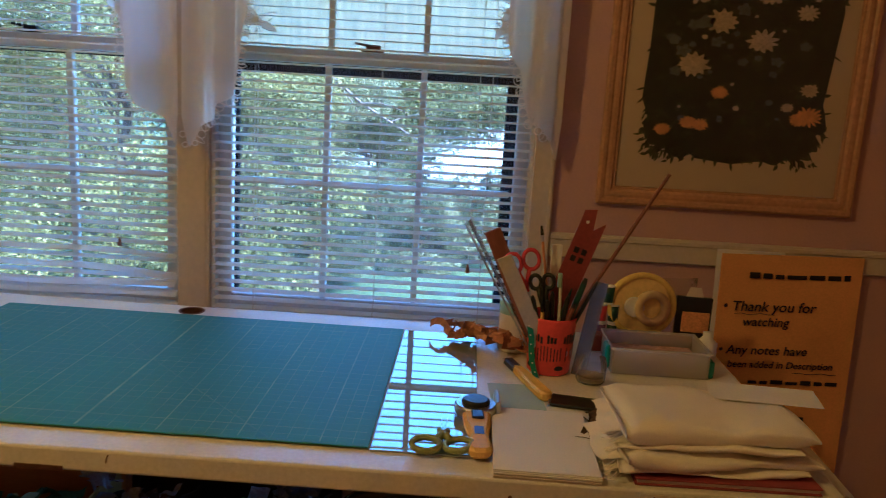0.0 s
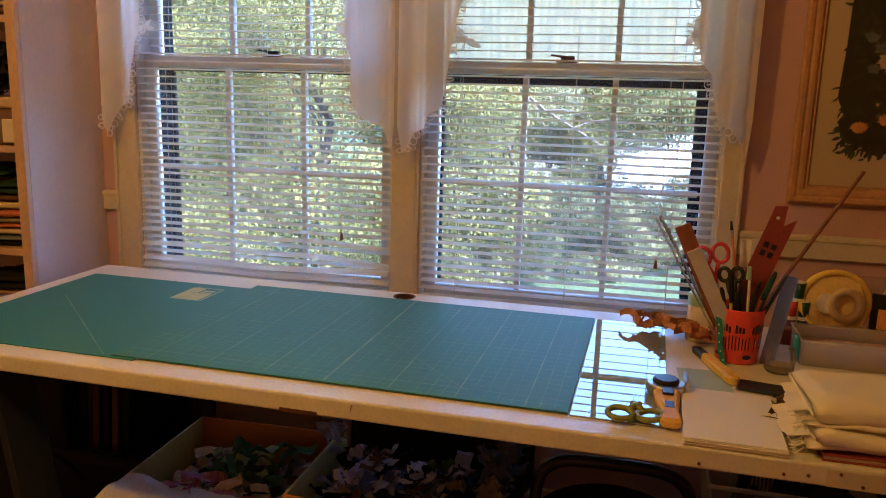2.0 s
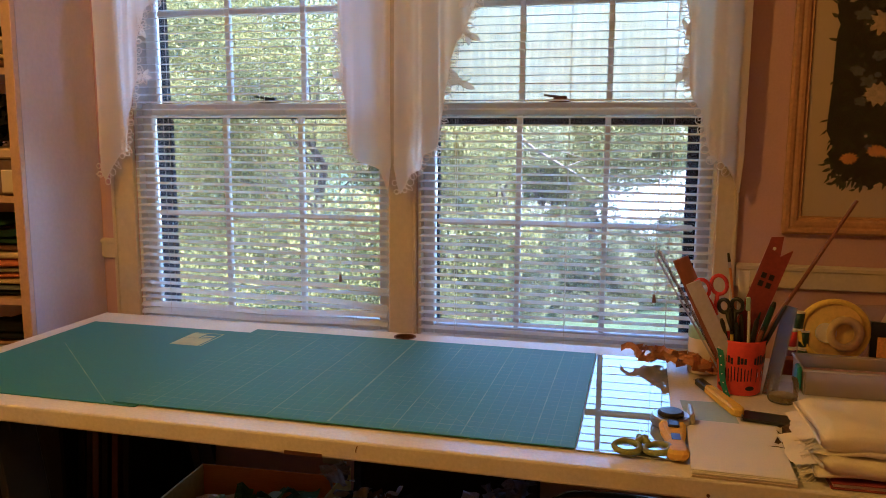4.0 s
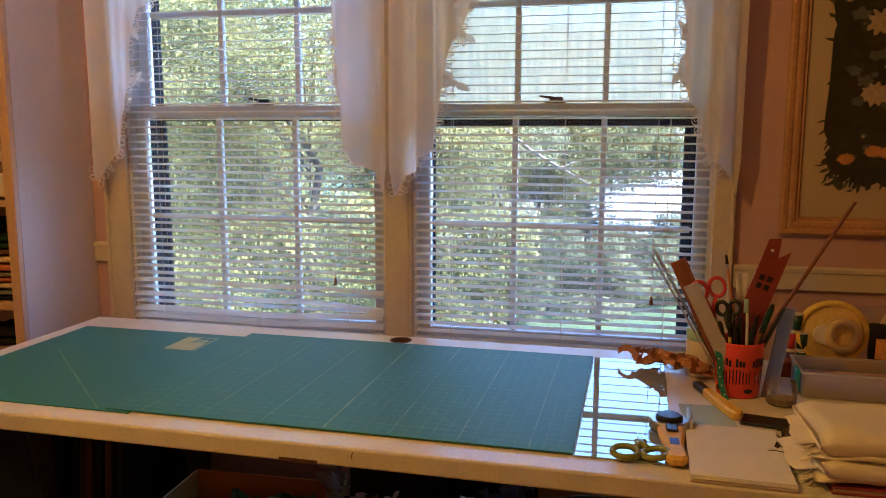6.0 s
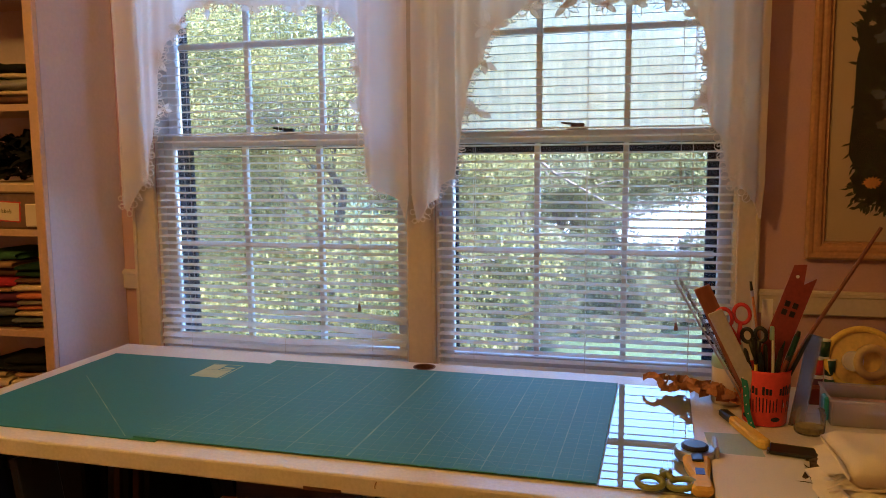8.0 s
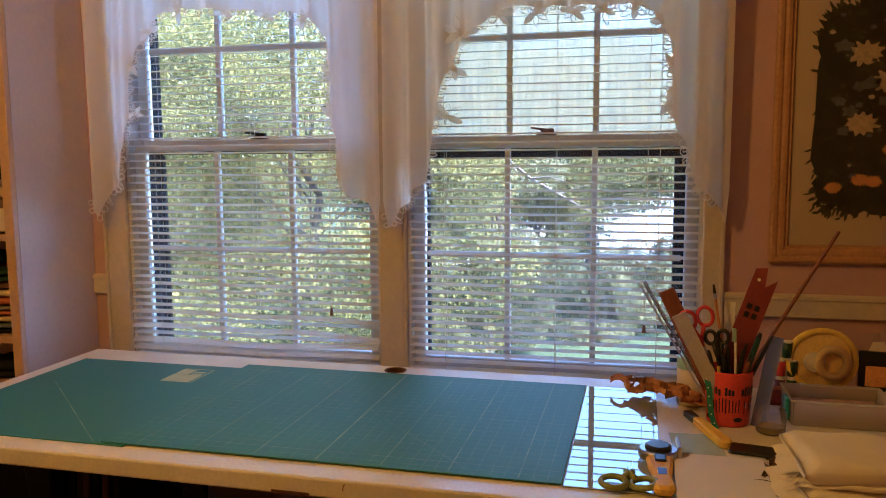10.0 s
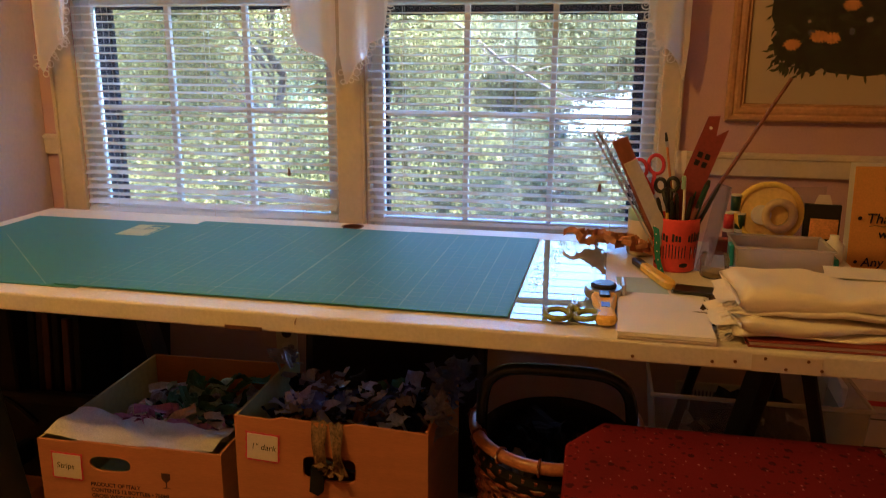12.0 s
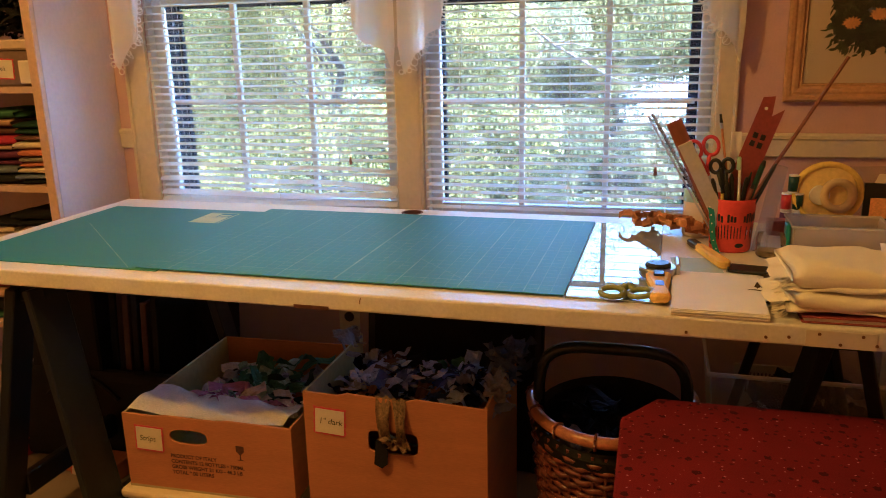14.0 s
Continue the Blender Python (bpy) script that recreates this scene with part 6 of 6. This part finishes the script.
# ---- wicker basket ----
WICK = surf("brown_wicker", (0.15, 0.042, 0.010), 0.28, 0.3, 30, 200, 0.3, per_object=0.5)
WICKL = surf("honey_cane_rim", (0.50, 0.19, 0.022), 0.32, 0.2, 20, 150, 0.2)
HAND = surf("dark_grey_handle", (0.018, 0.026, 0.038), 0.16, 0.2, 20, 150, 0.1)
bs = thing("wicker_basket", pose(0.530, -0.700, 0.0, 0, 0, 0), "brown wicker basket with a dark arched handle and black lining", "basket")


def oval(z, k, n, ph=0.0):
    return [(0.168 * k * math.cos(6.2832 * i / n + ph), 0.195 * k * math.sin(6.2832 * i / n + ph), z) for i in range(n)]


BH = 0.405
for r in range(26):
    z = 0.012 + (BH - 0.03) * r / 25
    k = 0.80 + 0.20 * z / BH
    n = 80
    pts = []
    for i, p in enumerate(oval(z, k, n)):
        s = 1 + 0.024 * math.cos(3.14159 * (i // 2 + r)) * (0.5 if i % 2 else 1)
        pts.append((p[0] * s, p[1] * s, z + 0.002 * math.sin(i * 1.7 + r)))
    part("weave_strand", tube(bmesh.new(), pts, 0.0066, 5, True), WICK, bs, smooth=True)
for i in range(40):
    a = 6.2832 * i / 40
    part("stake", tube(bmesh.new(), [(0.168 * kk * math.cos(a), 0.195 * kk * math.sin(a), z) for kk, z in ((0.80, 0.005), (0.90, 0.2), (1.0, BH))], 0.004, 5), WICK, bs)
bm = bmesh.new()
tube(bm, [(1.02 * x, 1.02 * y, BH + 0.035) for x, y, z in oval(0, 1.0, 40)[18:] + oval(0, 1.0, 40)[:3]], 0.013, 8)
rim_o = part("rim", bm, WICKL, bs, "honey cane rim", smooth=True)
for i in range(7):
    a = 3.1416 + 3.1416 * i / 6.5
    c = Vector((0.171 * math.cos(a), 0.199 * math.sin(a), BH + 0.035))
    part("binding", tube(bmesh.new(), [c + Vector((0.016 * math.cos(q) * math.cos(a), 0.016 * math.cos(q) * math.sin(a), 0.016 * math.sin(q))) for q in [6.2832 * j / 8 for j in range(8)]], 0.003, 5, True), WICK, rim_o)
bm = lathe(bmesh.new(), ((1.02, BH - 0.030), (1.025, BH - 0.010), (0.985, BH + 0.006), (0.93, BH - 0.01), (0.90, BH - 0.06), (0.0, BH - 0.075)), 36, Matrix.Diagonal((0.168, 0.195, 1, 1)))
part("lining", bm, BLACK, bs, "black cloth lining")
arch = []
for i in range(25):
    q = 3.14159 * i / 24
    cx_, sz_ = -math.cos(q), math.sin(q)
    arch.append((0.152 * math.copysign(abs(cx_) ** 0.48, cx_), -0.05, BH + 0.02 + 0.152 * abs(sz_) ** 0.45))
part("handle", tube(bmesh.new(), arch, 0.0125, 8), HAND, bs, "dark grey arched handle", smooth=True)
bc_ = thing("basket_cloth", pose(0.530, -0.700, BH - 0.068), "grey and black cloth pieces lying in the basket", "cloth scraps")
strips((-0.10, 0.10, -0.14, -0.05, 0.012, 0.04), 7, 0.06, 14, SCR["grey"], bc_)
strips((-0.10, 0.10, -0.05, 0.14, 0.012, 0.05), 16, 0.07, 15, SCR["black"], bc_)

# ---- red cloth-covered pressing board ----
def red_print():
    m = cloth("dark_red_print_cotton", (0.165, 0.010, 0.008), 0.18, 0, 500, 0.25)
    nt = m.node_tree
    N, L = nt.nodes, nt.links
    b = N["Principled BSDF"]
    base = b.inputs["Base Color"].links[0].from_socket
    tc = N.new("ShaderNodeTexCoord")
    for scale, col, lo, seed in ((36, (0.050, 0.005, 0.007), 0.27, 0.0), (52, (0.075, 0.006, 0.008), 0.20, 1.3), (70, (0.36, 0.13, 0.10), 0.12, 3.7)):
        mp, vo, nz, ad, lt, mx = N.new("ShaderNodeMapping"), N.new("ShaderNodeTexVoronoi"), N.new("ShaderNodeTexNoise"), N.new("ShaderNodeMath"), N.new("ShaderNodeMath"), N.new("ShaderNodeMix")
        mp.inputs["Location"].default_value = (seed, seed, 0)
        L.new(tc.outputs["Object"], mp.inputs[0])
        L.new(mp.outputs[0], vo.inputs["Vector"])
        L.new(mp.outputs[0], nz.inputs["Vector"])
        vo.inputs["Scale"].default_value, nz.inputs["Scale"].default_value = scale, 230
        vo.inputs["Randomness"].default_value = 0.75
        ad.operation, ad.inputs[1].default_value = "MULTIPLY_ADD", 0.32
        L.new(nz.outputs[0], ad.inputs[0])
        L.new(vo.outputs["Distance"], ad.inputs[2])
        lt.operation, lt.inputs[1].default_value = "LESS_THAN", lo + 0.14
        L.new(ad.outputs[0], lt.inputs[0])
        mx.data_type = "RGBA"
        L.new(lt.outputs[0], mx.inputs[0])
        L.new(base, mx.inputs[6])
        mx.inputs[7].default_value = (*col, 1)
        base = mx.outputs[2]
    L.new(base, b.inputs["Base Color"])
    return m


REDC = red_print()
pb = thing("pressing_board", pose(0.815, -1.18, 0.0), "pressing board covered in dark red printed cotton on a wooden cabinet", "pressing board")
X_, Y0_, Y1_ = 0.258, -0.30, 0.275
bd = part("padded_top", slab([(-X_, Y0_), (X_, Y0_), (X_ + 0.012, Y1_), (-X_ + 0.062, Y1_), (-X_, Y1_ - 0.092)], 0.518, 0.550), REDC, pb)
bv = bd.modifiers.new("edge", "BEVEL")
bv.width, bv.segments = 0.007, 3
part("cabinet", boxed(-X_ + 0.03, X_ - 0.03, Y0_ + 0.03, Y1_ - 0.10, 0.0, 0.5175, 0.004), BROWNW, pb)

# ---- clear bin, white box, vent ----
vt = thing("wall_vent", pose(0.985, -0.0005, 0.205), "white slotted wall register", "vent")
part("frame", boxed(-0.135, 0.135, -0.006, 0, -0.075, 0.06, 0.002), TRIMW, vt)
for i in range(22):
    part("slot", boxed(-0.112 + 0.0105 * i, -0.107 + 0.0105 * i, -0.0075, -0.0063, -0.030, 0.035, 0), BLKP, vt)
bn = thing("clear_bin", pose(0.985, -0.46, 0.0), "large clear plastic storage bin holding dark things", "storage bin")
bz, bh = 0.002, 0.415
for nm, v in (("side", [(-0.20, 0.0), (-0.197, 0.0), (-0.237, bh), (-0.240, bh)]), ("side", [(0.197, 0.0), (0.20, 0.0), (0.240, bh), (0.237, bh)])):
    bm = slab(v, -0.30, 0.0, None, pose(0, 0, bz, 90, 0, 0))
    part(nm, bm, TUB, bn)
part("front", slab([(-0.196, 0.0), (0.196, 0.0), (0.236, bh), (-0.236, bh)], -0.003, 0.0, None, pose(0, 0, bz, 90, 0, 0)), ACRY, bn)
part("back", slab([(-0.196, 0.0), (0.196, 0.0), (0.236, bh), (-0.236, bh)], -0.300, -0.297, None, pose(0, 0, bz, 90, 0, 0)), ACRY, bn)
part("rim", tube(bmesh.new(), [(-0.243, -0.004, bz + bh), (0.243, -0.004, bz + bh), (0.243, 0.304, bz + bh), (-0.243, 0.304, bz + bh)], 0.0055, 8, True), TUB, bn)
part("base", boxed(-0.195, 0.195, 0.005, 0.295, 0.001, 0.004, 0), TUB, bn)
bq = thing("bin_contents", pose(0.985, -0.46, 0.006), "black cloth things filling the clear bin", "cloth")
strips((-0.13, 0.13, 0.08, 0.22, 0.03, 0.33), 70, 0.085, 31, SCR["black"], bq)
wb = thing("file_box", pose(1.33, -0.30, 0.0, 0, 0, -3), "white cardboard file box with printed lines", "cardboard box")
part("body", boxed(-0.115, 0.20, 0, 0.26, 0.0, 0.345, 0.003), CREAMP, wb)
part("lid", boxed(-0.122, 0.206, -0.008, 0.268, 0.3455, 0.405, 0.003), PAPER, wb)
bm = bmesh.new()
for z in (0.325, 0.25, 0.235, 0.12):
    box(bm, -0.10, 0.18, -0.0010, -0.0003, z, z + 0.003)
box(bm, 0.03, 0.033, -0.0010, -0.0003, 0.255, 0.322)
part("printed_lines", bm, INK, wb)
part("printed_mark", boxed(-0.09, -0.02, -0.0094, -0.0083, 0.365, 0.378, 0), REDP, wb)

# ---- things on the bookcase shelves ----
COLS = ["black", "slate", "purple", "red", "orange", "tan", "brown", "navy", "dark_green", "grey", "cream", "green"]


def folded_stack(x, z, w, cols, seed, h=0.022, name="folded_cloth"):
    r = random.Random(seed)
    zz = z + 0.0005
    for c in cols:
        hh = h * r.uniform(0.6, 1.25)
        t = thing(name, pose(x + r.uniform(-0.012, 0.012), -0.180 + r.uniform(-0.012, 0.008), zz, 0, r.uniform(-1, 1), r.uniform(-2, 2)), c.replace("_", " ") + " folded cotton in a stack on the shelf", "cloth", "folded cloth on shelves")
        part("folds", folded(w * r.uniform(0.88, 1.0), 0.235, hh, r.randrange(90), puff=0.003), SCR[c], t, smooth=True)
        zz += hh * 1.02


folded_stack(-1.245, 0.796, 0.115, ["black", "slate", "cream", "orange", "grey", "orange", "cream", "brown", "dark_green", "dark_green"], 1, 0.020)
folded_stack(-1.385, 0.796, 0.150, ["black", "slate", "purple", "purple", "tan", "red", "brown", "tan", "green"], 2, 0.023)
folded_stack(-1.56, 0.796, 0.150, ["navy", "black", "brown", "red", "tan", "slate"], 3, 0.025)
folded_stack(-1.26, 0.576, 0.150, ["red", "red", "cream", "tan", "black", "black"], 4, 0.024)
folded_stack(-1.43, 0.576, 0.150, ["red", "cream", "cream", "black"], 5, 0.026)
folded_stack(-1.26, 0.341, 0.160, ["black", "brown", "tan", "red", "black"], 6, 0.030)
folded_stack(-1.44, 0.341, 0.160, ["green", "black", "tan", "red"], 7, 0.034)
folded_stack(-1.28, 0.101, 0.170, ["red", "red", "dark_green", "green", "pale_green", "cream"], 8, 0.034)
folded_stack(-1.245, 1.456, 0.14, ["brown", "cream", "grey", "cream", "black"], 9, 0.026)
folded_stack(-1.42, 1.456, 0.15, ["tan", "brown", "cream", "dark_green", "black"], 10, 0.028)
# plastic drawer box with a tag, folded paper on it, and a dark heap
tb = thing("drawer_box", pose(-1.32, -0.20, 1.0955), "clear plastic box with a paper tag on the shelf", "container")
part("body", boxed(-0.145, 0.135, -0.115, 0.115, 0.0, 0.105, 0.006), surf("smoky_plastic", (0.20, 0.13, 0.11), 0.3, 0.15, 12, 80, 0.05), tb)
part("lid", boxed(-0.150, 0.140, -0.122, 0.120, 0.1055, 0.135, 0.005), surf("cream_lid", (0.64, 0.50, 0.36), 0.5, 0.08, 12, 80, 0.05), tb)
label_card(pose(-1.29, -0.3165, 1.147, 0, 3, 0), "labels", 0.085, 0.062, "cream paper tag with red scalloped edge reading labels")
ct = thing("small_carton", pose(-1.200, -0.319, 1.0955, 0, 0, 0), "small cream paper packet on the shelf", "packet")
part("body", boxed(-0.024, 0.022, -0.010, -0.001, 0.008, 0.075, 0.003), CREAMP, ct)
dk = thing("dark_heap", pose(-1.33, -0.19, 1.2310), "black fuzzy yarn heap on the box", "yarn")
tagged(part("yarn", scraps(bmesh.new(), -0.12, 0.13, -0.10, 0.08, 0.012, 0.14, 70, 0.045, random.Random(41)), SCR["black"], dk), kind="stuff")
for i, (x, z) in enumerate(((-1.22, 1.807), (-1.30, 1.807), (-1.26, 1.870))):
    bo = thing("fabric_roll", pose(x, -0.31, z + 0.034), "rolled dark fabric with a white end on the shelf", "fabric roll", "fabric rolls")
    part("roll", lathe(bmesh.new(), ((0.010, 0.0), (0.032, 0.001), (0.033, 0.26), (0.0, 0.26)), 20, pose(0, 0, 0, -90, 0, 0)), SCR["dark_green"], bo, smooth=True)
    part("core", rod(bmesh.new(), (0, -0.004, 0), (0, 0.02, 0), 0.0098, n=12), PAPER, bo)
# plain ceiling lamp that lights the room
cl = thing("ceiling_lamp", pose(-0.55, -1.75, ZC), "round white glass ceiling lamp", "ceiling lamp")
part("canopy", lathe(bmesh.new(), ((0, -0.0005), (0.07, -0.0005), (0.068, -0.02), (0.02, -0.03), (0.01, -0.06)), 24), TRIMW, cl)
part("bulb_holder", rod(bmesh.new(), (0, 0, -0.06), (0, 0, -0.13), 0.018, n=16), TRIMW, cl)
